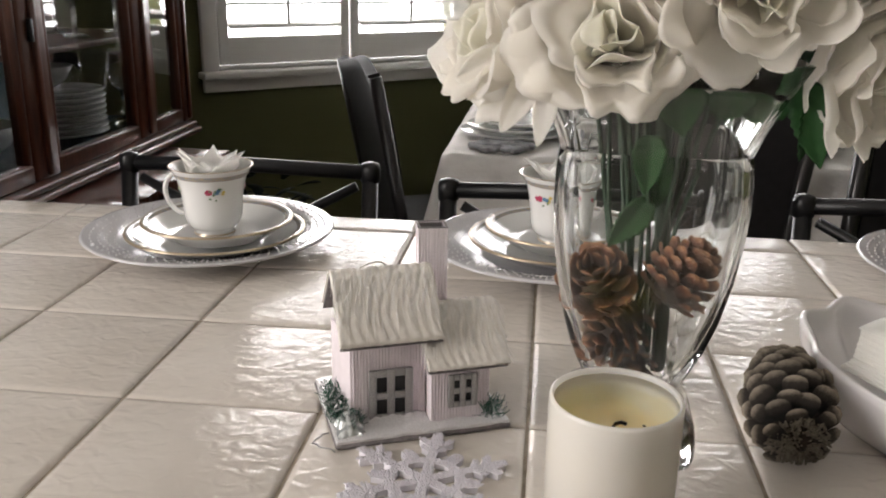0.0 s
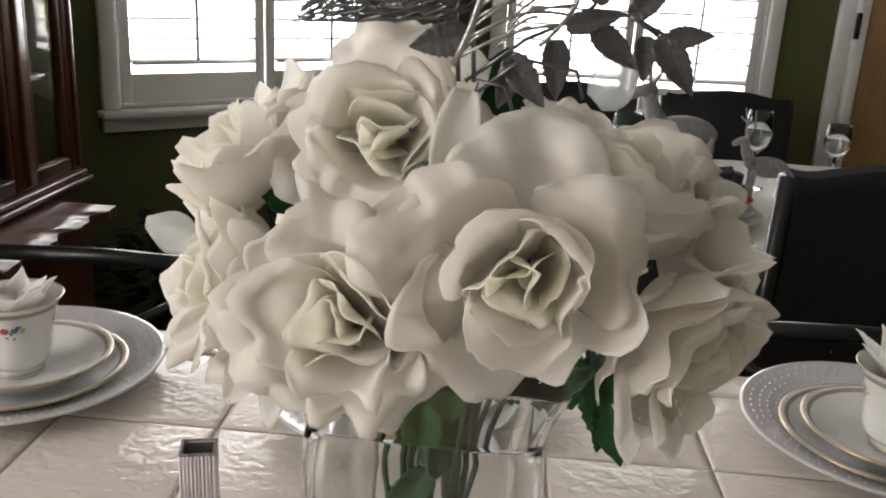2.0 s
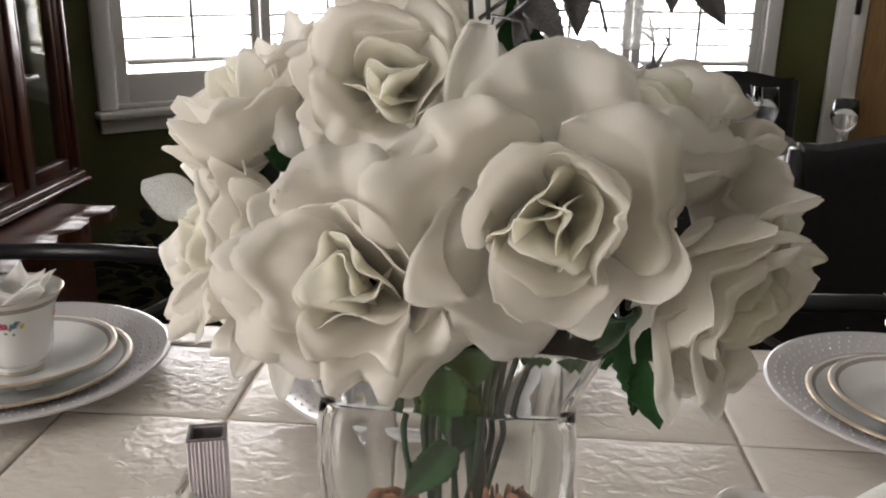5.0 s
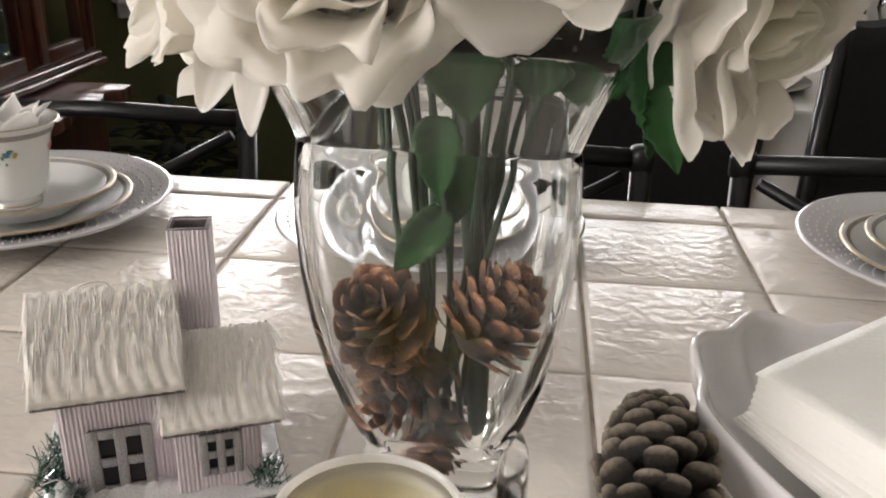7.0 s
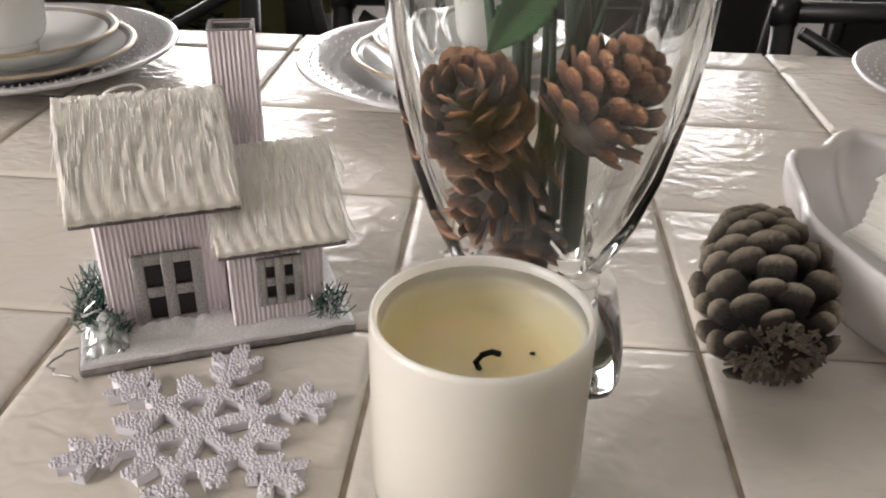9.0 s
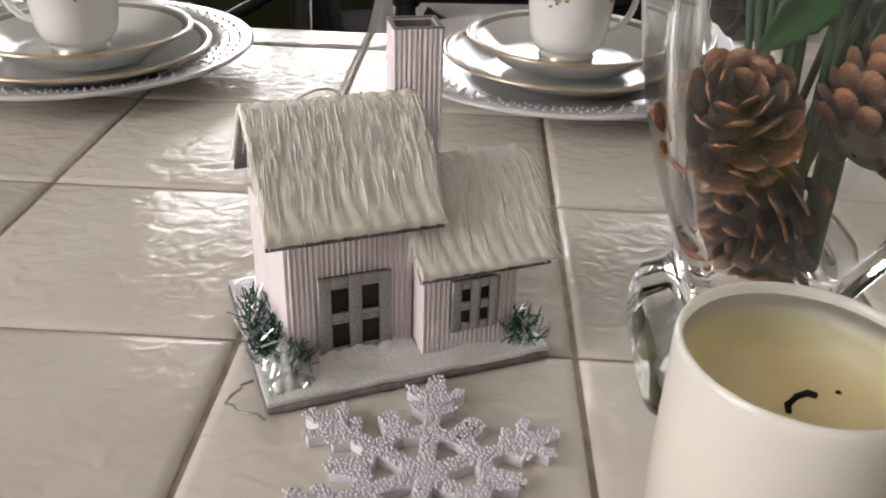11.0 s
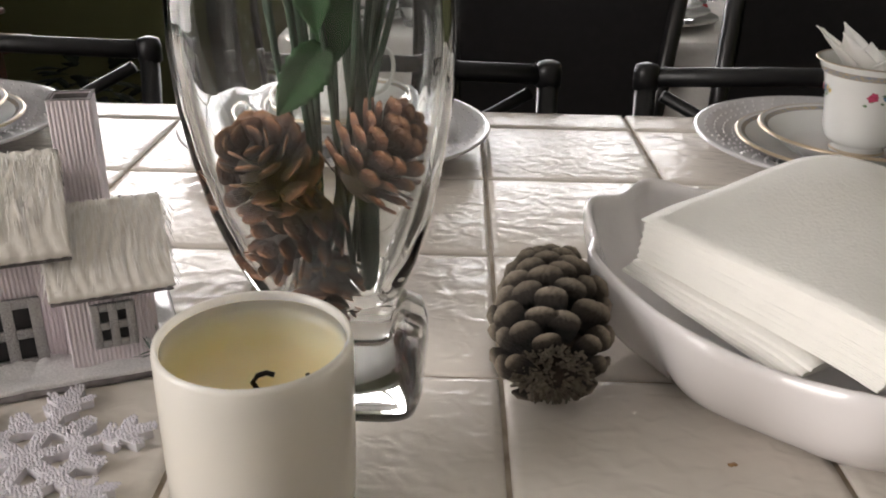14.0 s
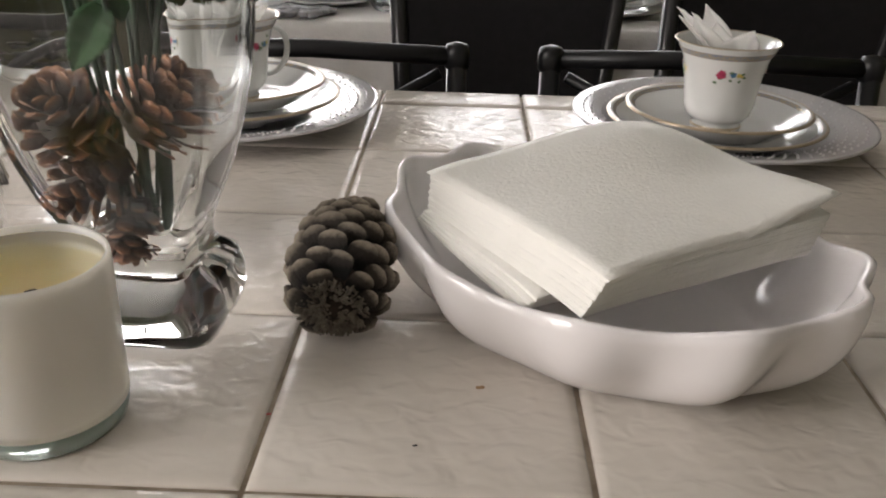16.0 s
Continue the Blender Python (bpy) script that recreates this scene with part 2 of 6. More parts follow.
def cone_material(name, root, mid, tip, rough):
    """A woody scale: paler and drier towards its weathered outer edge, with gap shade and lip light put into the ramp.
    """
    m = material(name, mid, rough, vary=0.3, scale=5, bump=0.3, bump_scale=9, per_object=0.22)
    nt = m.node_tree
    co = [n for n in nt.nodes if n.type == "TEX_COORD"][0]
    noi = [n for n in nt.nodes if n.type == "TEX_NOISE"][0]
    ramp = [n for n in nt.nodes if n.type == "VALTORGB"][0]
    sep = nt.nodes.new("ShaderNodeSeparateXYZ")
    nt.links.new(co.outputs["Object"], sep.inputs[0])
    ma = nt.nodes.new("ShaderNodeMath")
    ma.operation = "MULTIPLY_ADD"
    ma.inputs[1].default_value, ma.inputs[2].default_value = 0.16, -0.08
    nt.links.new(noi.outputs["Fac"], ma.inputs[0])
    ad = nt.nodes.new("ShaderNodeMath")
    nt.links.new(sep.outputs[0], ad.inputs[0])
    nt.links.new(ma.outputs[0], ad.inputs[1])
    # near-black root carries the shade between scales, pale tip the light on lips
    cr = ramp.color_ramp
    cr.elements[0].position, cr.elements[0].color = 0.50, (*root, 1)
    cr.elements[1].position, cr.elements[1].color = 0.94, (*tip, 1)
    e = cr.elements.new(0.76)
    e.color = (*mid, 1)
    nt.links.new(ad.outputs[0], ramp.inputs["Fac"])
    return m


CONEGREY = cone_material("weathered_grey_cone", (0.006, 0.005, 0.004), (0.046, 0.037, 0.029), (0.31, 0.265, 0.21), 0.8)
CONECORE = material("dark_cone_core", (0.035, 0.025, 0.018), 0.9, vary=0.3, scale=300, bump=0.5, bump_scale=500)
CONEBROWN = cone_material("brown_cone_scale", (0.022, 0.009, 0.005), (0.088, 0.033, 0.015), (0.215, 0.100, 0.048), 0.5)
CONETIP = material("frayed_cone_bracts", (0.22, 0.19, 0.15), 0.85, vary=0.3, scale=300)
NAPKIN = material("white_paper_napkin", (0.88, 0.865, 0.815), 0.9, vary=0.015, scale=60, bump=0.9, bump_scale=420, spec=0.2)
CLOTH = material("white_tablecloth", (0.72, 0.70, 0.67), 0.8, vary=0.05, scale=25, bump=0.4, bump_scale=120)
FELT = material("grey_felt_ornament", (0.33, 0.33, 0.34), 0.8, vary=0.2, scale=90)
TANWOOD = wood_material("tan_wood", (0.36, 0.22, 0.10), (0.26, 0.15, 0.07), 0.4, 2)
CABBACK = material("dark_blue_cabinet_back", (0.13, 0.18, 0.20), 0.25, vary=0.3, scale=5, color2=(0.06, 0.085, 0.10))
TEAL = material("teal_glassware", (0.03, 0.16, 0.15), 0.15, vary=0.2, scale=30, coat=0.4)
RED = material("red_berry", (0.45, 0.02, 0.03), 0.3)

# ---------------------------------------------------------------- mesh helpers


def mesh(name, bm, mat, smooth=True):
    d = bpy.data.meshes.new(name)
    bm.normal_update()
    crisp = any(f.smooth for f in bm.faces)
    bm.to_mesh(d)
    bm.free()
    if mat:
        d.materials.append(mat)
    if not smooth:
        d.polygons.foreach_set("use_smooth", [False] * len(d.polygons))
    elif not crisp:
        d.polygons.foreach_set("use_smooth", [True] * len(d.polygons))
    return d


def part(name, bm, mat, parent, label="", smooth=True, m=None):
    ob = new(name, mesh(name, bm, mat, smooth))
    ob.parent = parent
    if m is not None:
        ob.matrix_basis = m
    if label:
        tagged(ob, label)
    return ob


def piece(name, data, parent, m):
    """One more object on a mesh that alike pieces share."""
    ob = new(name, data)
    ob.parent = parent
    ob.matrix_basis = m
    return ob


def thing(name, m, label, category, group="", kind=""):
    ob = new(name)
    ob.empty_display_size = 0.02
    ob.matrix_basis = m
    return tagged(ob, label, category, group, kind)


def solid(name, bm, mat, label, category="", kind="", smooth=False, m=None, group=""):
    ob = new(name, mesh(name, bm, mat, smooth))
    if m is not None:
        ob.matrix_basis = m
    return tagged(ob, label, category, group, kind)


def box(x0, x1, y0, y1, z0, z1, bevel=0.0, seg=2, bm=None):
    own = bmesh.new()
    bmesh.ops.create_cube(own, size=1)
    bmesh.ops.scale(own, vec=(x1 - x0, y1 - y0, z1 - z0), verts=own.verts)
    bmesh.ops.translate(own, vec=((x0 + x1) / 2, (y0 + y1) / 2, (z0 + z1) / 2), verts=own.verts)
    if bevel:
        bmesh.ops.bevel(own, geom=own.edges[:], offset=bevel, segments=seg, affect="EDGES", profile=0.5)
    return merge(bm, own)


def merge(bm, own):
    if bm is None:
        return own
    d = bpy.data.meshes.new("tmp")
    own.to_mesh(d)
    own.free()
    bm.from_mesh(d)
    bpy.data.meshes.remove(d)
    return bm


def lathe(profile, n=48, shape=None, bm=None, cap=True):
    """A turned body. shape(angle, z) scales the radius."""
    bm = bm or bmesh.new()
    rings = []
    for r, z in profile:
        ring = []
        for i in range(n):
            a = 2 * math.pi * i / n
            k = shape(a, z) if shape else 1.0
            ring.append(bm.verts.new((r * k * math.cos(a), r * k * math.sin(a), z)))
        rings.append(ring)
    for a, b in zip(rings, rings[1:]):
        for i in range(n):
            bm.faces.new((a[i], a[(i + 1) % n], b[(i + 1) % n], b[i]))
    if cap:
        bm.faces.new(rings[0][::-1])
        bm.faces.new(rings[-1])
    return bm


def tube(points, radius, n=8, bm=None, taper=None):
    """A round bar along points; radius may taper to the end."""
    bm = bm or bmesh.new()
    pts = [Vector(q) for q in points]
    rings = []
    for i, q in enumerate(pts):
        d = (pts[min(i + 1, len(pts) - 1)] - pts[max(i - 1, 0)]).normalized()
        side = d.cross(Vector((0.13, 0.37, 0.92))).normalized()
        up = d.cross(side)
        r = radius if taper is None else radius + (taper - radius) * i / max(1, len(pts) - 1)
        rings.append([bm.verts.new(q + side * (r * math.cos(2 * math.pi * k / n)) + up * (r * math.sin(2 * math.pi * k / n))) for k in range(n)])
    for a, b in zip(rings, rings[1:]):
        for k in range(n):
            bm.faces.new((a[k], a[(k + 1) % n], b[(k + 1) % n], b[k]))
    bm.faces.new(rings[0][::-1])
    bm.faces.new(rings[-1])
    return bm


def sheet(fn, nu, nv, thick=0.0005, bm=None):
    """A thin curved sheet with two skins; fn(u, v) with u and v from 0 to 1."""
    bm = bm or bmesh.new()
    P = [[Vector(fn(i / nu, j / nv)) for j in range(nv + 1)] for i in range(nu + 1)]
    top, low = [], []
    for i in range(nu + 1):
        a, b = [], []
        for j in range(nv + 1):
            du = P[min(i + 1, nu)][j] - P[max(i - 1, 0)][j]
            dv = P[i][min(j + 1, nv)] - P[i][max(j - 1, 0)]
            n = du.cross(dv)
            n = n.normalized() if n.length > 1e-12 else Vector((0, 0, 1))
            a.append(bm.verts.new(P[i][j] + n * thick / 2))
            b.append(bm.verts.new(P[i][j] - n * thick / 2))
        top.append(a)
        low.append(b)
    for i in range(nu):
        for j in range(nv):
            bm.faces.new((top[i][j], top[i + 1][j], top[i + 1][j + 1], top[i][j + 1])).smooth = True
            bm.faces.new((low[i][j + 1], low[i + 1][j + 1], low[i + 1][j], low[i][j])).smooth = True
    for i in range(nu):
        bm.faces.new((top[i + 1][0], top[i][0], low[i][0], low[i + 1][0]))
        bm.faces.new((top[i][nv], top[i + 1][nv], low[i + 1][nv], low[i][nv]))
    for j in range(nv):
        bm.faces.new((top[0][j], top[0][j + 1], low[0][j + 1], low[0][j]))
        bm.faces.new((top[nu][j + 1], top[nu][j], low[nu][j], low[nu][j + 1]))
    return bm


def along(origin, direction, out):
    """The frame of a wall: x along it, y outwards, z up."""
    return Matrix(((direction.x, out.x, 0, origin.x), (direction.y, out.y, 0, origin.y), (0, 0, 1, 0), (0, 0, 0, 1)))


def aim(place, axis, spin=0.0):
    """A frame at place whose z looks along axis."""
    q = Vector(axis).normalized().to_track_quat("Z", "Y").to_matrix().to_4x4()
    return Matrix.Translation(place) @ q @ Matrix.Rotation(spin, 4, "Z")


# ---------------------------------------------------------------- room
for origin, along_, out_, s0, s1 in ((BAY_A, BAY_DIR, BAY_OUT, -1.6, 2.4), (CORNER, REAR_DIR, REAR_OUT, -1.0, 3.2)):
    solid("backdrop", box(s0, s1, 0.9, 0.92, -0.4, 3.2), glow, "bright overcast sky outside the window", "sky", "structure", m=along(origin, along_, out_))
solid("floor", box(-2.6, 2.9, -2.6, 4.6, FLOOR - 0.1, FLOOR), FLOORING, "dark brown wooden floor", "floor", "structure")
solid("ceiling", box(-2.6, 2.9, -2.6, 4.6, CEIL, CEIL + 0.1), CEIL_PAINT, "plain white ceiling", "ceiling", "structure")


def wall_with_opening(name, frame_m, s0, s1, a, b, z0, z1, t=0.14):
    """A wall from s0 to s1 with an opening a..b, z0..z1 cut through it."""
    bm = bmesh.new()
    box(s0, a, 0, t, FLOOR, CEIL, bm=bm)
    box(b, s1, 0, t, FLOOR, CEIL, bm=bm)
    box(a, b, 0, t, FLOOR, z0, bm=bm)
    box(a, b, 0, t, z1, CEIL, bm=bm)
    return solid(name, bm, PAINT, "olive green painted wall with a window opening", "wall", "structure", m=frame_m)


BAY_M = along(BAY_A, BAY_DIR, BAY_OUT)
REAR_M = along(CORNER, REAR_DIR, REAR_OUT)
W1 = (-0.048, 0.850, 0.763, 1.95)
W2 = (0.104, 1.046, 0.715, 1.95)
wall_with_opening("wall_bay", BAY_M, -1.3, 1.2, *W1)
wall_with_opening("wall_rear", REAR_M, 0.0, 2.9, *W2)
LEFT_X = -1.87
solid("wall_left", box(LEFT_X - 0.14, LEFT_X, 0.2, 1.75, FLOOR, CEIL), PAINT, "olive green painted wall behind the cabinet", "wall", "structure")
side = along(Vector((-2.3, -2.4, 0)), Vector((0.165, 0.986, 0)).normalized(), Vector((-0.986, 0.165, 0)).normalized())
wall_with_opening("wall_side", side, 0.0, 2.7, 1.15, 2.60, 0.6, 2.1)
solid("wall_right", box(2.75, 2.89, -2.5, 4.5, FLOOR, CEIL), PAINT, "plain olive painted wall", "wall", "structure")
solid("wall_back", box(-2.5, 2.9, -2.54, -2.4, FLOOR, CEIL), CREAM_PAINT, "plain cream painted wall", "wall", "structure")


def shutter_window(name, m, a, b, z0, z1, panels, label):
    """Cased window with plantation shutters, louvres open; wall frame m."""
    w = thing(name, m, label, "window", kind="structure")
    e = 0.002
    part("casing", box(a - 0.045, a + e, -0.022, 0.0, z0, z1 + 0.07, 0.004), TRIM, w)
    part("casing", box(b - e, b + 0.05, -0.022, 0.0, z0, z1 + 0.07, 0.004), TRIM, w)
    part("casing", box(a + e, b - e, -0.022, 0.0, z1, z1 + 0.07, 0.004), TRIM, w)
    part("window_sill", box(a - 0.055, b + 0.06, -0.055, 0.02, z0 - 0.022, z0 - 0.001, 0.005), TRIM, w)
    part("apron", box(a - 0.045, b + 0.05, -0.020, 0.0, z0 - 0.062, z0 - 0.023, 0.004), TRIM, w)
    bm = bmesh.new()
    box(a, a + 0.012, 0.0, 0.05, z0, z1, 0.003, bm=bm)
    box(b - 0.012, b, 0.0, 0.05, z0, z1, 0.003, bm=bm)
    box(a + 0.012, b - 0.012, 0.0, 0.05, z0, z0 + 0.012, 0.003, bm=bm)
    part("window_frame", bm, TRIM, w)
    slat = bmesh.new()
    bmesh.ops.create_cube(slat, size=1)
    bmesh.ops.scale(slat, vec=((b - a - 0.024) / panels - 0.068, 0.060, 0.0048), verts=slat.verts)
    bmesh.ops.bevel(slat, geom=[q for q in slat.edges if abs(q.verts[0].co.x - q.verts[1].co.x) > 0.01], offset=0.0022, segments=2, affect="EDGES")
    slat = mesh("slat", slat, TRIM)
    width = (b - a - 0.024) / panels
    for k in range(panels):
        x0 = a + 0.012 + k * width
        x1 = x0 + width
        fr = bmesh.new()
        box(x0 + 0.003, x0 + 0.033, 0.002, 0.030, z0 + 0.014, z1 - 0.002, 0.003, bm=fr)
        box(x1 - 0.033, x1 - 0.003, 0.002, 0.030, z0 + 0.014, z1 - 0.002, 0.003, bm=fr)
        box(x0 + 0.033, x1 - 0.033, 0.004, 0.028, z0 + 0.014, z0 + 0.094, 0.002, bm=fr)
        box(x0 + 0.033, x1 - 0.033, 0.004, 0.028, z1 - 0.09, z1 - 0.002, 0.002, bm=fr)
        fr = part("shutter", fr, TRIM, w)
        z = z0 + 0.131
        while z < z1 - 0.11:
            piece("slat", slat, fr, pose((x0 + x1) / 2, 0.016, z, -9 if z > z0 + 0.14 else 22))
            z += 0.0560
        part("tilt_rod", box((x0 + x1) / 2 - 0.005, (x0 + x1) / 2 + 0.005, -0.018, -0.010, z0 + 0.13, z1 - 0.12, 0.002), TRIM, fr)
    return w


shutter_window("window_1", BAY_M, *W1, 2, "white framed window with open plantation shutters")
shutter_window("window_2", REAR_M, *W2, 2, "white framed window with open plantation shutters")
d = thing("door_1", REAR_M, "white door casing with a tan wooden door edge", "door", kind="structure")
part("casing", box(1.290, 1.345, -0.03, -0.001, FLOOR, 2.0, 0.006), TRIM, d)
part("casing", box(1.345, 1.385, -0.055, -0.002, FLOOR, 2.0, 0.006), TRIM, d)
part("door_panel", box(1.388, 2.2, -0.045, -0.003, FLOOR + 0.01, 1.98, 0.006), TANWOOD, d, "tan wooden door")
part("hinge", box(1.336, 1.352, -0.066, -0.05, 1.02, 1.11, 0.003), BLACKMETAL, d)

# ---------------------------------------------------------------- china cabinet
def china_cabinet():
    c = thing("china_cabinet", pose(0, 0, 0), "dark cherry china cabinet with glass doors, full of dishes", "cabinet")
    part("base_body", box(-1.30, -0.735, 0.62, 1.875, FLOOR, 0.618, 0.006), CHERRY, c)

    def lip(u, v):
        y = 0.58 + 1.32 * v
        x = -1.31 + u * (0.622 + 0.009 * math.sin(y * 48) + 0.004 * math.sin(y * 96 + 1))
        return (x, y, 0.640 + 0.004 * math.cos(u * 3))
    part("ledge", sheet(lip, 8, 110, 0.022), CHERRY, c, "polished ledge with a wavy carved edge")
    part("plinth", box(-1.27, -0.822, 0.64, 2.085, 0.654, 0.668, 0.005), CHERRY, c)
    part("moulding", box(-1.26, -0.832, 0.645, 2.08, 0.669, 0.682, 0.004), CHERRY, c)
    part("back_panel", box(-1.26, -1.24, 0.65, 2.07, 0.683, 2.05), CABBACK, c, smooth=False)
    part("cabinet_floor", box(-1.239, -0.885, 0.66, 2.06, 0.683, 0.690), CABBACK, c, smooth=False)
    part("top", box(-1.29, -0.80, 0.62, 2.12, 2.051, 2.11, 0.01), CHERRY, c)
    for y0, y1 in ((0.65, 0.70), (1.383, 1.463), (1.805, 1.888), (2.043, 2.092)):
        part("post", box(-0.885, -0.85, y0, y1, 0.683, 2.05, 0.006), CHERRY, c)
        part("bead", box(-0.851, -0.842, (y0 + y1) / 2 - 0.007, (y0 + y1) / 2 + 0.007, 0.69, 2.05, 0.003), CHERRY, c)
    part("side_post", box(-1.239, -1.20, 2.043, 2.092, 0.683, 2.05, 0.004), CHERRY, c)
    for y0, y1 in ((0.70, 1.383), (1.463, 1.805), (1.888, 2.043)):
        dr = part("door", box(-0.88, -0.853, y0, y1, 0.683, 0.716, 0.004), CHERRY, c)
        part("pane", box(-0.868, -0.864, y0, y1, 0.717, 1.979), PANE, dr, "clear glass pane", smooth=False).visible_shadow = False
        part("rail", box(-0.88, -0.853, y0 + 0.001, y1 - 0.001, 1.98, 2.049, 0.004), CHERRY, dr)
        for yy in (y0 + 0.001, y1 - 0.014):
            part("stile", box(-0.882, -0.854, yy, yy + 0.013, 0.7165, 1.979, 0.003), CHERRY, dr)
    part("handle", box(-0.850, -0.840, 1.405, 1.413, 0.93, 0.97, 0.002), BLACKMETAL, c)
    for z in (0.895, 1.28, 1.62):
        part("shelf", box(-1.238, -0.90, 0.66, 2.04, z, z + 0.012, 0.002), CHERRY, c)
    return c


china_cabinet()


def plate_stack(x, y, z, n, r, label):
    data = None
    for k in range(n):
        ob = thing("stored_plate", pose(x + random.uniform(-.003, .003), y, z + k * 0.013), label, "plate", "plates in the cabinet")
        if data is None:
            data = mesh("dish", lathe([(r * 0.5, 0.0), (r * 0.6, 0.002), (r, 0.012), (r, 0.0145), (r * 0.58, 0.006), (0.004, 0.005)], 32), PORCELAIN)
        piece("dish", data, ob, Matrix())


plate_stack(-1.03, 1.78, 0.6905, 8, 0.10, "white porcelain plate in a stack inside the cabinet")
for x, y, z, s in ((-1.05, 1.76, 0.797, 1.0), (-1.06, 1.52, 0.6905, 1.3), (-1.1, 1.26, 0.6905, 1.2)):
    cu = thing("stored_bowl", pose(x, y, z), "white porcelain bowl inside the china cabinet", "bowl", "bowls in the cabinet")
    part("bowl_body", lathe([(0.02 * s, 0), (0.05 * s, 0.02 * s), (0.065 * s, 0.05 * s), (0.062 * s, 0.05 * s), (0.04 * s, 0.015 * s), (0.002, 0.01 * s)], 32), PORCELAIN, cu)


def stemware(name, m, h, r, label, category="glass", mat=None, group=""):
    g = thing(name, m, label, category, group)
    t = 0.0012
    part("foot", lathe([(r * 0.9, 0), (r * 0.9, 0.002), (0.005, 0.006), (0.0038, 0.01)], 24), mat or GLASS, g).visible_shadow = False
    part("stem", lathe([(0.0036, 0.0101), (0.0032, h * 0.25), (0.005, h * 0.44)], 16), mat or GLASS, g).visible_shadow = False
    prof = [(0.004, h * 0.441), (r * 0.72, h * 0.55), (r, h * 0.72), (r * 0.82, h), (r * 0.82 - t, h), (r - t, h * 0.72), (r * 0.70, h * 0.56), (0.002, h * 0.46)]
    part("cup_bowl", lathe(prof, 32), mat or GLASS, g).visible_shadow = False
    return g


for k in range(7):
    stemware("goblet", pose(-0.97 - 0.1 * (k % 2), (1.60 + 0.09 * k) if k < 5 else 1.90 + 0.06 * (k - 5), 0.9075 if k < 5 else 0.6905), 0.17, 0.032,
             "clear stemmed goblet on a cabinet shelf", mat=CRYSTAL, group="goblets in the cabinet")
for k in range(4):
    g = thing("tumbler", pose(-1.02, 1.02 + 0.10 * k, 0.6905), "teal glass tumbler on a cabinet shelf", "glass", "teal tumblers")
    part("tumbler_body", lathe([(0.03, 0), (0.036, 0.02), (0.04, 0.13), (0.037, 0.13), (0.033, 0.02), (0.002, 0.012)], 24), TEAL, g)
for k in range(16):
    stemware("goblet", pose(-1.0 - 0.09 * (k % 3), 1.0 + 0.055 * k, 0.9075 if k % 2 else 0.6905), 0.15 + 0.02 * (k % 3), 0.030,
             "clear stemmed goblet on a cabinet shelf", mat=CRYSTAL, group="goblets in the cabinet") if not (k % 2 == 0 and k > 7) else None
g = thing("votive_holder", pose(-0.97, 1.55, 0.9075), "pale cream votive holder on a cabinet shelf", "candle holder")
part("holder_body", lathe([(0.035, 0), (0.038, 0.003), (0.038, 0.085), (0.034, 0.085), (0.034, 0.02), (0.002, 0.018)], 32), FROSTED, g)

# a bush of dull leaves in the corner beside the cabinet
pl = thing("potted_plant", pose(-0.70, 2.14, FLOOR), "dim grey-green potted plant in the corner", "plant")
part("pot", lathe([(0.09, 0), (0.10, 0.01), (0.13, 0.22), (0.14, 0.225), (0.14, 0.25), (0.12, 0.25), (0.11, 0.2), (0.005, 0.19)], 32), CONECORE, pl)
fo = bmesh.new()
rnd = random.Random(5)
for k in range(150):
    a, b = rnd.uniform(0, 6.28), rnd.uniform(0.1, 1.0)
    base = Vector((0.13 * b * math.cos(a), 0.13 * b * math.sin(a), 0.24 + 0.34 * rnd.random() ** 0.8))
    d = Vector((math.cos(a), math.sin(a), rnd.uniform(-0.2, 0.8))).normalized()
    sd = d.cross(Vector((0, 0, 1))).normalized()
    L = rnd.uniform(0.05, 0.09)
    sheet(lambda u, v: base + d * (L * v) + sd * ((u - 0.5) * L * 0.5 * math.sin(math.pi * (0.1 + 0.85 * v))) + Vector((0, 0, -0.25 * L * v * v)), 2, 4, 0.0006, fo)
part("foliage", fo, material("dull_leaf", (0.022, 0.028, 0.020), 0.9, vary=0.3, scale=20, spec=0.1), pl)
part("stalk", tube([(0, 0, 0.19), (0.01, 0, 0.4), (0, 0.01, 0.5)], 0.008, taper=0.003), STEM, pl)

# ---------------------------------------------------------------- table
TX, TY, TP = 0.0525, 0.519, 0.155        # a joint crossing and the spacing
I0, I1, J0, J1 = -7, 7, -5, 3
tab = thing("dining_table", pose(0, 0, 0), "counter-height table topped with rippled ivory tiles", "table")
x0, x1, y0, y1 = TX + I0 * TP, TX + I1 * TP, TY + J0 * TP, TY + J1 * TP
part("tabletop", box(x0 - 0.05, x1 + 0.05, y0 - 0.05, y1 + 0.05, TABLE - 0.045, TABLE - 0.0022), GROUT, tab, "brown-grey grout bed")
part("apron", box(x0 + 0.05, x1 - 0.05, y0 + 0.05, y1 - 0.05, TABLE - 0.13, TABLE - 0.046, 0.004), TRIM, tab)
for sx in (x0 + 0.1, x1 - 0.1):
    for sy in (y0 + 0.1, y1 - 0.1):
        part("leg", box(sx - 0.04, sx + 0.04, sy - 0.04, sy + 0.04, FLOOR, TABLE - 0.131, 0.006), TRIM, tab)


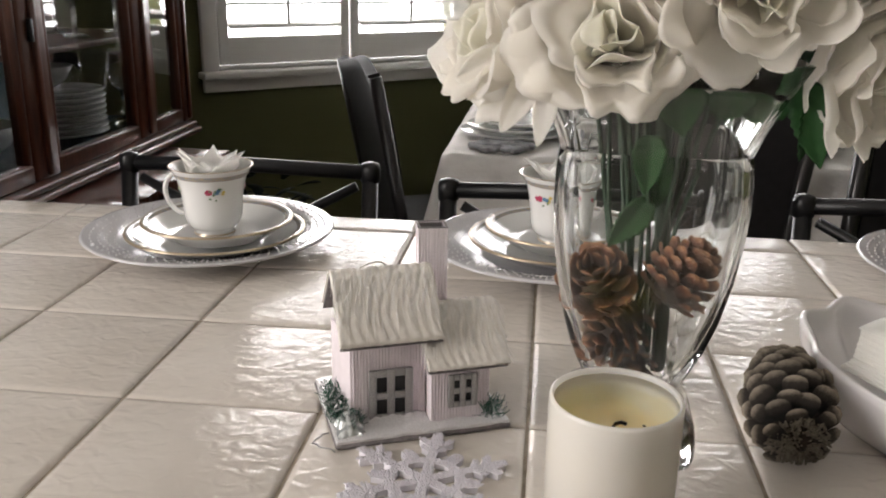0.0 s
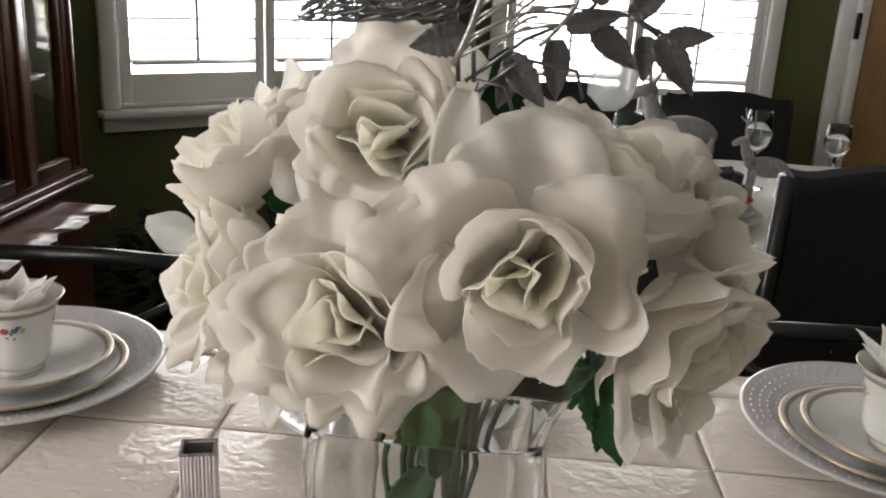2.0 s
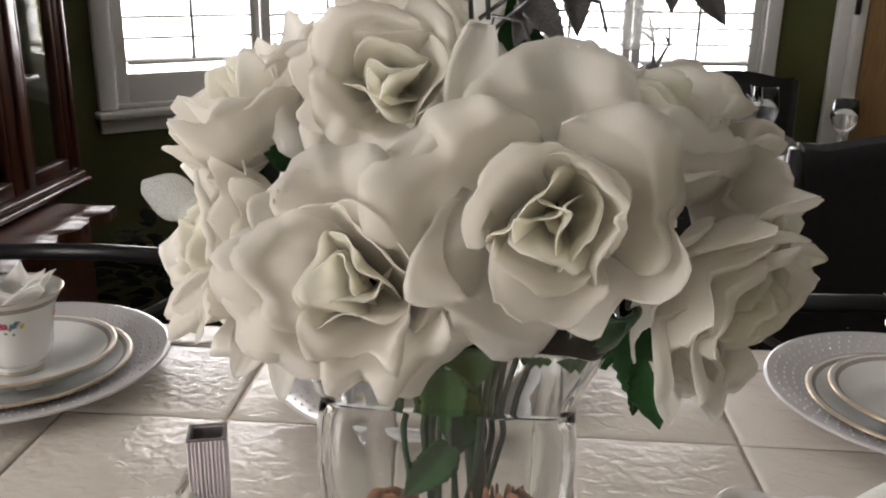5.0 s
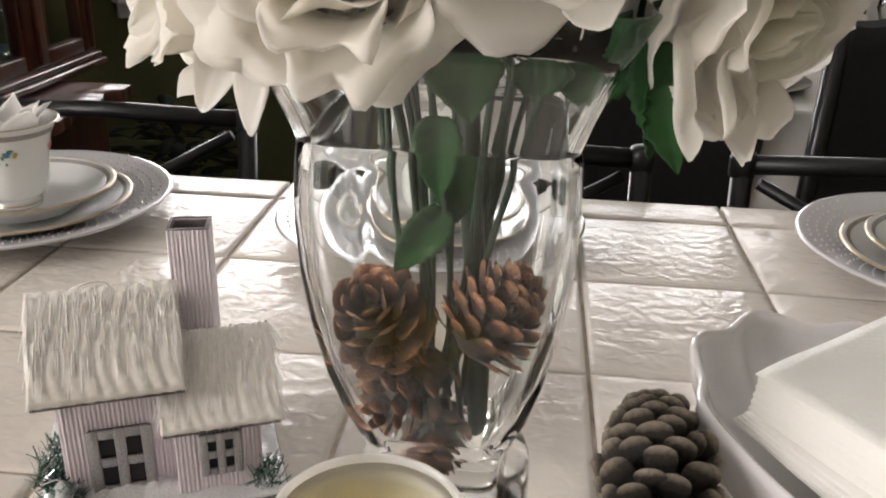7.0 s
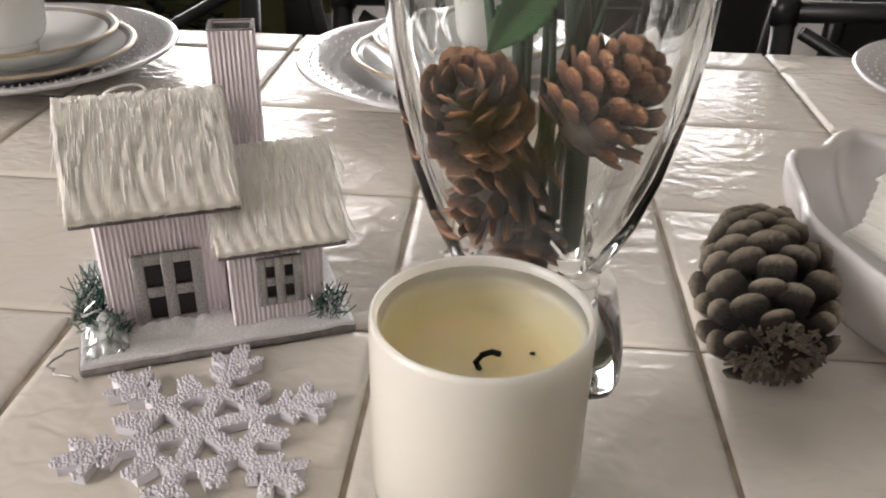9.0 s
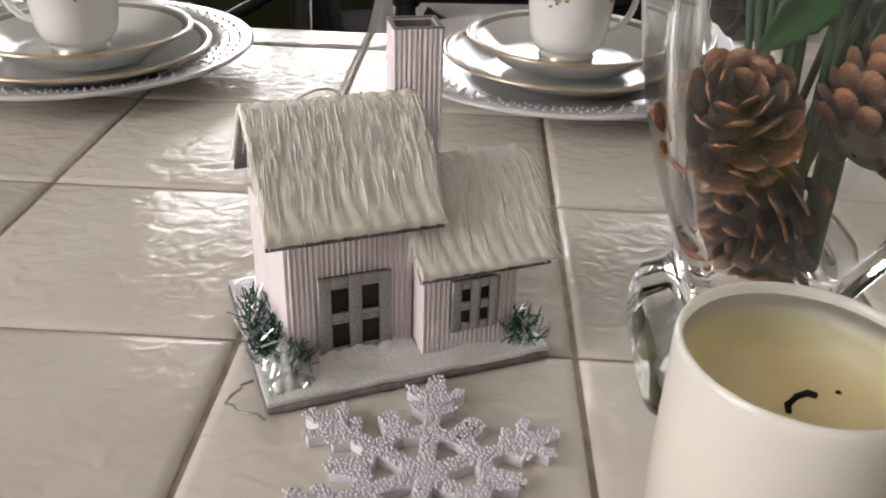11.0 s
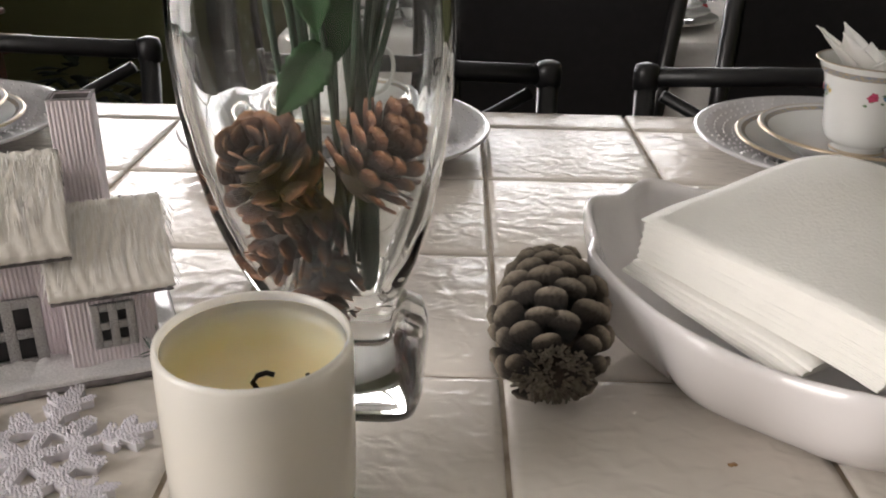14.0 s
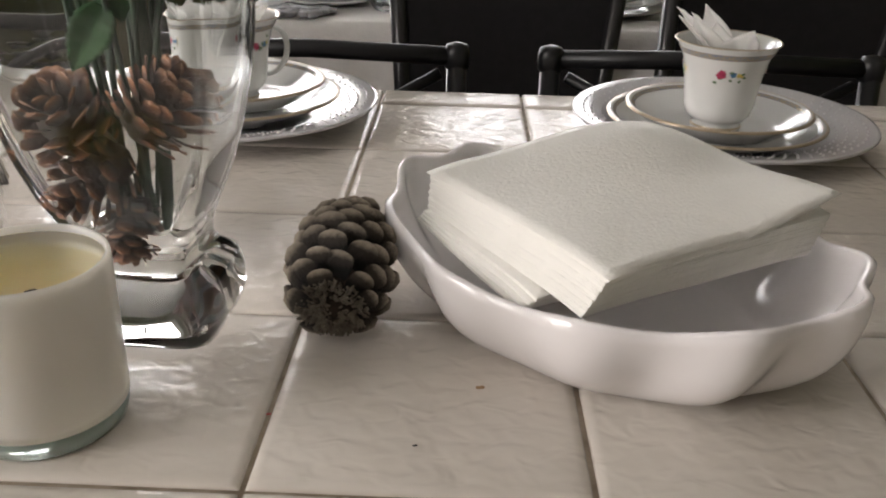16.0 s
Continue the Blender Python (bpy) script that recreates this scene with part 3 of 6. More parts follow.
def tile_mesh(w, h, round_far=0.0, z_low=-0.0075):
    """A pillowed tile; round_far turns its far edge down as a trim tile's."""
    bm = bmesh.new()
    e = 0.0035
    xs = [-w / 2, -w / 2 + e * 0.35, -w / 2 + e * 1.6, 0, w / 2 - e * 1.6, w / 2 - e * 0.35, w / 2]
    ys = [-h / 2, -h / 2 + e * 0.35, -h / 2 + e * 1.6, 0, h / 2 - e * 1.6, h / 2 - e * 0.35, h / 2]
    drop = [-0.0020, -0.0006, -0.0001, 0.0, -0.0001, -0.0006, -0.0020]
    V = [[bm.verts.new((x, y, min(drop[i], drop[j]))) for j, y in enumerate(ys)] for i, x in enumerate(xs)]
    for i in range(6):
        for j in range(6):
            bm.faces.new((V[i][j], V[i + 1][j], V[i + 1][j + 1], V[i][j + 1]))
    rim = [V[i][0] for i in range(7)] + [V[6][j] for j in range(1, 7)] + [V[i][6] for i in range(5, -1, -1)] + [V[0][j] for j in range(5, 0, -1)]
    low = [bm.verts.new((v.co.x, v.co.y, z_low)) for v in rim]
    for k in range(len(rim)):
        n = (k + 1) % len(rim)
        bm.faces.new((rim[n], rim[k], low[k], low[n]))
    return mesh("tile", bm, GLAZE)


# ---------------------------------------------------------------- toy house
HO = pose(-0.077, 0.4645, TABLE + 0.0003, 0, 0, 23.3) @ Matrix.Diagonal((0.985, 0.985, 0.96, 1))


def corrugated(u0, v0, u1, v1, z0, z1, thick=0.002, pitch=0.0023):
    """A ribbed card wall between two ground points, ribs upright, outside to the right."""
    a, b = Vector((u0, v0, 0)), Vector((u1, v1, 0))
    L = (b - a).length
    d = (b - a) / L
    o = Vector((d.y, -d.x, 0))
    n = max(4, int(L / pitch) * 4)
    bm = bmesh.new()
    rows = []
    for k in range(n + 1):
        q = a + d * (L * k / n) + o * (0.00045 * (1 + math.sin(2 * math.pi * L * k / n / pitch)))
        rows.append((bm.verts.new((q.x, q.y, z0)), bm.verts.new((q.x, q.y, z1))))
    back = []
    for q in (a, b):
        q = q - o * thick
        back.append((bm.verts.new((q.x, q.y, z0)), bm.verts.new((q.x, q.y, z1))))
    for (p0, p1), (q0, q1) in zip(rows, rows[1:]):
        bm.faces.new((p0, q0, q1, p1))
    bm.faces.new((back[1][0], back[0][0], back[0][1], back[1][1]))
    bm.faces.new([r[1] for r in rows] + [back[1][1], back[0][1]])
    bm.faces.new([r[0] for r in rows][::-1] + [back[0][0], back[1][0]])
    bm.faces.new((rows[0][0], rows[0][1], back[0][1], back[0][0]))
    bm.faces.new((rows[-1][1], rows[-1][0], back[1][0], back[1][1]))
    return bm


def fibre_roof(parent, u0, u1, vf, zf, vr, zr, vb, zb, seed, bend):
    """Card roof with a coat of combed fibres hanging over the eaves."""
    bm = bmesh.new()
    t = 0.0016
    for (va, za), (vb_, zb_) in (((vf, zf), (vr, zr)), ((vr, zr), (vb, zb))):
        sheet(lambda u, v: (u0 + (u1 - u0) * u, va + (vb_ - va) * v, za + (zb_ - za) * v), 1, 1, t, bm)
    roof = part("roof", bm, CARDEDGE_SHADE, parent, "grey card roof", smooth=False)
    rr = random.Random(seed)

    def line(u, s, lift):
        """s from -1 (front eave) over 0 (ridge) to 1 (rear eave)."""
        k = abs(s)
        v_, z_ = (vr + (vf - vr) * k, zr + (zf - zr) * k) if s < 0 else (vr + (vb - vr) * k, zr + (zb - zr) * k)
        rnd_ridge = 0.0030 * max(0, 1 - (k / 0.16) ** 2)
        return Vector((u, v_ - lift * 0.55 * (1 if s < 0 else -1), z_ + lift * 0.8 - rnd_ridge + 0.0015))
    under = bmesh.new()
    sheet(lambda u, v: line(u0 - 0.0005 + (u1 - u0 + 0.001) * u, -1.02 + 2.04 * v, 0.0034 + 0.0006 * math.sin(u * 60 + 5 * math.sin(v * 9))), 50, 30, 0.0016, under)
    part("fibre_mat", under, MATBASE, roof)
    tufts = bmesh.new()
    n = int((u1 - u0) / 0.00008)
    for k in range(n):
        u = u0 + (u1 - u0) * (k + rr.random()) / n
        s0 = rr.uniform(-0.60, 0.30) if rr.random() < 0.65 else rr.uniform(-0.15, 0.35)
        s1 = max(-1.03, s0 - rr.uniform(0.35, 0.75))
        clump = 0.0016 * math.sin(u * 1900 + 2.0 * math.sin(u * 410 + seed))
        du = clump + rr.uniform(-0.0016, 0.0016) + bend * (u - (u0 + u1) / 2)
        if rr.random() < 0.05:
            du += rr.uniform(-0.005, 0.005)
        w = rr.uniform(0.00018, 0.00040)
        hgt = rr.uniform(0.0040, 0.0056)
        pts = []
        for i in range(5):
            f = i / 4
            q = line(u + du * f * f, s0 + (s1 - s0) * f, hgt * (1 - 0.35 * f) + 0.0008 * math.sin(6 * f + k))
            pts.append(q)
        pts[0] = line(u, s0, 0.0022)
        tube(pts, w, 4, tufts, taper=w * 0.35)
    part("fibre_tuft", tufts, THATCH, roof, "combed cream fibres")
    return roof


def pane_frame(parent, name, u0, u1, z0, z1, v, cols, rows, bar):
    """A glittered window frame with panes cut out, on a dark sheet that paints the unlit inside, facing the front."""
    # near-black sheet stands in for the shade inside the house
    part("pane_shade", box(u0 + 0.001, u1 - 0.001, v + 0.0006, v + 0.0028, z0 + 0.001, z1 - 0.001), DARK, parent, smooth=False)
    bm = bmesh.new()
    pw, ph = (u1 - u0 - (cols + 1) * bar) / cols, (z1 - z0 - (rows + 1) * bar) / rows
    for i in range(cols + 1):
        a = u0 + i * (pw + bar)
        box(a, a + bar, v - 0.0014, v + 0.0005, z0, z1, 0.0003, 1, bm)
    for j in range(rows + 1):
        for i in range(cols):
            a = u0 + bar + i * (pw + bar)
            q = z0 + j * (ph + bar)
            box(a, a + pw, v - 0.0013, v + 0.0005, q, q + bar, 0.0003, 1, bm)
    return part(name, bm, SILVERGLITTER, parent, "silver glitter frame")


house = thing("toy_house", HO, "small pale pink card house with cream thatch on a glittered base", "ornament")


part("base_board", box(0, 0.130, 0, 0.104, 0, 0.0045, 0.0018), CARDEDGE_SHADE, house)
part("snow_cover", sheet(lambda u, v: (0.001 + 0.128 * u, 0.001 + 0.102 * v, 0.0052 + 0.0016 * noise.noise(Vector((u * 9, v * 7, 2))) + 0.0075 * max(0, 1 - ((u * .13 - .047) / .030) ** 2) * max(0, 1 - ((v * .104 - .024) / .010) ** 2) * (0.75 + 0.5 * noise.noise(Vector((u * 30, v * 14, 5))))), 64, 48, 0.002), SNOWGLITTER, house, "glittering artificial snow")
MF, MB, ML, MR, MZ = 0.027, 0.078, 0.0175, 0.0715, 0.072
SF, SB, SL, SR, SZ = 0.0145, 0.072, 0.0722, 0.1165, 0.051
part("wall", corrugated(ML, MF, MR, MF, 0.005, MZ), CARD, house, smooth=False)
part("wall", box(-0.0018, 0.0001, 0.0, MB - MF - 0.0035, 0.005, MZ, 0.0003, 1), CARD, house, smooth=False, m=pose(ML, MF + 0.0002, 0, 0, 0, 6.5))
part("wall", box(ML, MR, MB - 0.002, MB, 0.005, MZ), CARD, house, smooth=False)
part("wall", box(MR - 0.002, MR - 0.0002, MF + 0.002, MB - 0.002, 0.005, MZ), CARD, house, smooth=False)
part("wall", corrugated(SL, SF, SR, SF, 0.005, SZ), CARD, house, smooth=False)
part("wall", corrugated(SR, SF + 0.0003, SR, SB, 0.005, SZ), CARD, house, smooth=False)
part("wall", box(SL, SL + 0.0016, SF + 0.0021, MF - 0.0003, 0.005, SZ + 0.004), CARD, house, smooth=False)
part("wall", box(SL, SR - 0.002, SB - 0.002, SB, 0.005, SZ), CARD, house, smooth=False)
for u, a, b, z0, z1 in ((ML - 0.001, MF, MB, MZ, 0.112), (MR - 0.001, MF, MB, MZ, 0.112), (SR - 0.001, SF, SB, SZ, 0.083)):
    gb = bmesh.new()
    lo = [gb.verts.new((u + du, vv, zz)) for du in (0, 0.0016) for vv, zz in ((a, z0 + .0001), (b, z0 + .0001), ((a + b) / 2, z1))]
    gb.faces.new((lo[2], lo[1], lo[0]))
    gb.faces.new((lo[3], lo[4], lo[5]))
    for i, j in ((0, 1), (1, 2), (2, 0)):
        gb.faces.new((lo[i], lo[j], lo[j + 3], lo[i + 3]))
    part("gable", gb, CARD, house, smooth=False)
fibre_roof(house, 0.0068, 0.0805, 0.0125, 0.0715, 0.050, 0.117, 0.0885, 0.075, 3, 0.05)
fibre_roof(house, 0.0675, 0.1270, 0.0035, 0.0505, 0.042, 0.0885, 0.080, 0.052, 4, 0.14)
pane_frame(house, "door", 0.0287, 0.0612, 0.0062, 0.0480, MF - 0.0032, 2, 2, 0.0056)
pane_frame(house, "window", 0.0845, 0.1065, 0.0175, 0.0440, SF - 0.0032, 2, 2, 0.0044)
chim = part("chimney", corrugated(0.084, 0.078, 0.1065, 0.078, 0.005, 0.134), CARD, house, "ribbed card chimney", smooth=False, m=pose(0.0905, 0.083, 0.0045, 0, 0, -9) @ Matrix.Translation((-0.095, -0.088, 0)))
for bx in ((0.084, 0.0856, 0.0802, 0.098), (0.1048, 0.1064, 0.0802, 0.098), (0.0857, 0.1047, 0.0964, 0.098)):
    part("chimney_wall", box(bx[0], bx[1], bx[2], bx[3], 0.005, 0.134, 0.0003, 1), CARD, chim, smooth=False)
# dark block and thin liner added to paint the shade inside the hollow chimney
part("chimney_shade_block", box(0.0858, 0.1046, 0.0803, 0.0962, 0.08, 0.1060), CARDEDGE_SHADE, chim, "dark block that paints the shade deep in the chimney", smooth=False)
ln = bmesh.new()
for bx in ((0.0861, 0.1043, 0.0806, 0.0810), (0.0861, 0.0865, 0.0811, 0.0958), (0.1039, 0.1043, 0.0811, 0.0958), (0.0866, 0.1038, 0.0954, 0.0958)):
    box(bx[0], bx[1], bx[2], bx[3], 0.1062, 0.1335, bm=ln)
part("chimney_shade_lining", ln, CARDEDGE_SHADE, chim, "grey sheets that paint the shade inside the card chimney", smooth=False)
ed = bmesh.new()
for bx in ((0.0838, 0.1066, 0.0776, 0.0800), (0.0838, 0.0856, 0.0801, 0.0982), (0.1048, 0.1066, 0.0801, 0.0982), (0.0857, 0.1047, 0.0964, 0.0982)):
    box(bx[0], bx[1], bx[2], bx[3], 0.1342, 0.1348, bm=ed)
part("chimney_rim", ed, CARDEDGE_SHADE, chim, smooth=False)


def tinsel_bush(parent, u, v, seed, r, n=90):
    rr = random.Random(seed)
    for name, mat, k in (("tinsel", TINSELGREEN, int(n * 1.7)), ("frosted_tinsel", TINSEL, int(n * 0.8))):
        bm = bmesh.new()
        for _ in range(k):
            a, e = rr.uniform(0, 6.28), rr.uniform(0.0, 1.3)
            d = Vector((math.cos(a) * math.cos(e), math.sin(a) * math.cos(e), math.sin(e)))
            b0 = Vector((u + rr.uniform(-r, r) * 0.6, v + rr.uniform(-r, r) * 0.8, 0.007 + rr.random() * r * 0.9))
            L = rr.uniform(0.4, 1.0) * r
            w = d.cross(Vector((rr.random(), rr.random(), rr.random()))).normalized() * 0.0004
            q = [bm.verts.new(b0 - w), bm.verts.new(b0 + w), bm.verts.new(b0 + d * L + w * 0.6), bm.verts.new(b0 + d * L - w * 0.6)]
            bm.faces.new(q)
            h_ = d.cross(w).normalized() * 0.0003
            q2 = [bm.verts.new(x.co + h_) for x in q]
            bm.faces.new(q2[::-1])
        part(name, bm, mat, parent, smooth=False)


tinsel_bush(house, 0.008, 0.034, 8, 0.014)
tinsel_bush(house, 0.017, 0.020, 9, 0.009, 50)
tinsel_bush(house, 0.010, 0.060, 11, 0.012, 60)
tinsel_bush(house, 0.118, 0.012, 10, 0.011, 70)
part("snow_lump", sheet(lambda u, v: (0.003 + 0.020 * u, 0.006 + 0.034 * v, 0.006 + 0.011 * math.sin(math.pi * u) * math.sin(math.pi * v) + 0.005 * noise.noise(Vector((u * 7, v * 12, 1)))), 14, 20, 0.001), TINSEL, house, "crumpled clear icy film")
loop = [(-0.001 - 0.012 * math.sin(k * 0.35) - 0.002 * math.sin(k * 2.1), 0.024 - 0.003 * k, 0.0015 + 0.002 * abs(math.sin(k * 0.7))) for k in range(10)]
part("hanging_cord", tube(loop, 0.0006, 6), SILVERGLITTER, house, "thin silver hanging cord")
part("hanging_cord", tube([(0.038 + 0.009 * math.cos(a), 0.050 + 0.002 * math.sin(a * 2), 0.1195 + 0.0035 * math.sin(a)) for a in [k * math.pi / 8 for k in range(9)]], 0.0007, 6), THATCH, house)

# ---------------------------------------------------------------- snowflake
SNOW = pose(-0.011, 0.434, TABLE + 0.0004, 0, 0, -2)
flake = thing("snowflake_ornament", SNOW, "flat white snowflake ornament covered in pearl beads", "ornament")
STRIPS = []


def strip(a, b, w0, w1):
    STRIPS.append((Vector(a), Vector(b), w0, w1))


for k in range(6):
    a = radians(90 + 60 * k)
    c, s = math.cos(a), math.sin(a)

    def at(r, off, c=c, s=s):
        return (c * r - s * off, s * r + c * off)
    strip(at(0.0, 0), at(0.051, 0), 0.0036, 0.0033)
    strip(at(0.049, 0), at(0.0555, 0), 0.0044, 0.0036)
    for sg in (-1, 1):
        strip(at(0.041, 0), at(0.0485, 0.0105 * sg), 0.0030, 0.0026)
        strip(at(0.033, 0), at(0.0385, 0.0075 * sg), 0.0026, 0.0022)
        strip(at(0.0235, 0), at(0.0205, 0.0119 * sg), 0.0034, 0.0034)
        strip(at(0.0215, 0.0105 * sg), at(0.0300, 0.0168 * sg), 0.0040, 0.0040)
fb = bmesh.new()
for k, (a, b, w0, w1) in enumerate(STRIPS):
    d = (b - a).normalized()
    o = Vector((-d.y, d.x))
    top = 0.0042 + 0.00003 * (k % 9)
    vs = []
    for z in (0.0, top):
        for q, w in ((a - d * 0.001, w0), (b, w1)):
            for sg in (-1, 1):
                r = q + o * (w * sg)
                vs.append(fb.verts.new((r.x, r.y, z)))
    for f in ((4, 6, 7, 5), (0, 1, 3, 2), (0, 4, 5, 1), (2, 3, 7, 6), (0, 2, 6, 4), (1, 5, 7, 3)):
        fb.faces.new([vs[i] for i in f])
bmesh.ops.recalc_face_normals(fb, faces=fb.faces[:])
part("board", fb, FOAM, flake, smooth=False)


def on_flake(x, y):
    q = Vector((x, y))
    for a, b, w0, w1 in STRIPS:
        ab = b - a
        f = max(0.0, min(1.0, (q - a).dot(ab) / ab.length_squared))
        if (q - (a + ab * f)).length < w0 + (w1 - w0) * f - 0.0003:
            return True
    return False


bv, bf = [], []
rr = random.Random(2)
g = 0.00185
for i in range(-34, 35):
    for j in range(-40, 41):
        x, y = (i + 0.5 * (j % 2)) * g, j * g * 0.866
        if x * x + y * y < 0.0601 ** 2 and on_flake(x, y):
            x, y = x + rr.uniform(-.0006, .0006), y + rr.uniform(-.0006, .0006)
            r = 0.00092
            o = len(bv)
            bv.append((x, y, 0.0046 + r * 0.75))
            for rad, z in ((0.62, 0.0046 + r * 0.5), (1.0, 0.0042)):
                bv.extend((x + r * rad * math.cos(q * 1.0472), y + r * rad * math.sin(q * 1.0472), z) for q in range(6))
            for q in range(6):
                n = (q + 1) % 6
                bf.append((o, o + 1 + q, o + 1 + n))
                bf.append((o + 1 + q, o + 7 + q, o + 7 + n, o + 1 + n))
bd = bpy.data.meshes.new("bead")
bd.from_pydata(bv, [], bf)
bd.materials.append(BEADS)
bd.polygons.foreach_set("use_smooth", [True] * len(bd.polygons))
tagged(piece("bead", bd, flake, Matrix()), "tiny pearly beads", kind="stuff")

# ---------------------------------------------------------------- candle
candle = thing("jar_candle", pose(0.103, 0.411, TABLE + 0.0003), "ivory candle in a milky glass jar, burnt wick", "candle")
R = 0.0385
part("glass_bottom", lathe([(R - 0.004, 0.0), (R - 0.0018, 0.0012), (R - 0.0004, 0.0105)], 64), GREENGLASS, candle, "clear greenish glass bottom")
part("jar", lathe([(R - 0.0004, 0.0106), (R - 0.0001, 0.016), (R, 0.05), (R, 0.0825), (R - 0.0004, 0.0845), (R - 0.0013, 0.0851), (R - 0.0022, 0.0845), (R - 0.0026, 0.082), (R - 0.0026, 0.03), (0.002, 0.028)], 72), FROSTED, candle)
part("wax", lathe([(R - 0.0027, 0.0285), (R - 0.0027, 0.0815), (R - 0.0036, 0.0725), (R - 0.0052, 0.0645), (R - 0.0090, 0.0616), (R - 0.015, 0.0603), (0.012, 0.0600), (0.004, 0.0604), (0.001, 0.0605)], 64), WAX, candle, "ivory wax with a melted hollow")
wick = part("wick", tube([(0.000, 0, 0.0600), (-0.0015, -0.001, 0.0640), (0.0005, -0.001, 0.0672), (0.004, 0.0, 0.0680), (0.0068, 0.0005, 0.0668)], 0.0011, 8), CHAR, candle, "curled black wick")
part("wick_crumb", lathe([(0.0004, 0.0608), (0.0011, 0.0612), (0.0004, 0.0618)], 8), CHAR, candle, m=Matrix.Translation((0.0185, 0.010, 0.0)))

# ---------------------------------------------------------------- vase
VX, VY = 0.1215, 0.516


def lobed(a, z):
    p = 6.5 + 2.5 * min(1.0, max(0.0, (z - 0.035) / 0.06))
    k = 1.0 / (abs(math.cos(a)) ** p + abs(math.sin(a)) ** p) ** (1 / p)
    if z > 0.216:
        k *= 1 + 0.03 * (z - 0.216) / 0.05 * (abs(math.sin(2 * a)) ** 2 - 0.4)
    return k


vase = thing("glass_vase", pose(VX, VY, TABLE + 0.0003, 0, 0, -2), "thick clear glass vase with a square flared neck", "vase")
OUT = [(0.0385, 0.0), (0.0428, 0.002), (0.0442, 0.008), (0.0436, 0.022), (0.041, 0.031), (0.033, 0.038), (0.0295, 0.045), (0.0305, 0.054), (0.035, 0.066),
       (0.042, 0.085), (0.0480, 0.108), (0.0530, 0.135), (0.0560, 0.160), (0.0572, 0.182), (0.0569, 0.200), (0.0560, 0.2110), (0.0553, 0.2150), (0.0551, 0.2156), (0.0553, 0.2162), (0.0558, 0.2175),
       (0.0592, 0.229), (0.0665, 0.249), (0.0760, 0.2700)]
INN = [(0.0735, 0.2709), (0.0635, 0.249), (0.0560, 0.229), (0.0520, 0.2180), (0.0514, 0.2155), (0.0524, 0.206), (0.0532, 0.194), (0.0534, 0.182), (0.0520, 0.160), (0.0488, 0.136),
       (0.0435, 0.110), (0.0370, 0.088), (0.0290, 0.070), (0.0235, 0.058), (0.0150, 0.0535), (0.001, 0.0530)]
body = part("vase_body", lathe([(r_ * 1.03, z_) for r_, z_ in OUT + INN], 128, lobed), GLASS, vase)
body.visible_shadow = False

# ---------------------------------------------------------------- cones


def scale_mesh(name, mat, L, W, T, curl):
    """One woody cone scale: narrow at its root, thick rounded outer end, turned up."""
    bm = bmesh.new()
    rows = []
    for i in range(9):
        f = (0.0, 0.25, 0.5, 0.68, 0.80, 0.89, 0.95, 0.985, 1.0)[i]
        w = W * (0.34 + 0.66 * math.sin(min(1.0, f / 0.7) * math.pi / 2))
        if f > 0.78:
            w *= math.sqrt(max(0.05, 1 - ((f - 0.78) / 0.225) ** 2))
        t = T * (0.40 + 0.60 * f) * (1.0 if f < 0.96 else 0.55)
        x, z = L * f, curl * L * f * f
        rows.append([bm.verts.new((x - 0.03 * abs(c) * f, w * c, z + t * h + 0.045 * abs(c) ** 2 * f)) for c, h in ((-1, 0.0), (-0.66, 0.8), (0, 1.0), (0.66, 0.8), (1, 0.0), (0.7, -0.12), (0, -0.05), (-0.7, -0.12))])
    for a, b in zip(rows, rows[1:]):
        for k in range(8):
            bm.faces.new((a[k], a[(k + 1) % 8], b[(k + 1) % 8], b[k]))
    bm.faces.new(rows[-1])
    bm.faces.new(rows[0][::-1])
    bmesh.ops.recalc_face_normals(bm, faces=bm.faces[:])
    for e in bm.edges:
        if e.calc_face_angle(0.0) > 0.75:
            e.smooth = False
    return mesh(name, bm, mat)


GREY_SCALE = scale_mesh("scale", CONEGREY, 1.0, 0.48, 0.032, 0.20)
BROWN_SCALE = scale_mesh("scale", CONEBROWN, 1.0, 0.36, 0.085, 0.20)


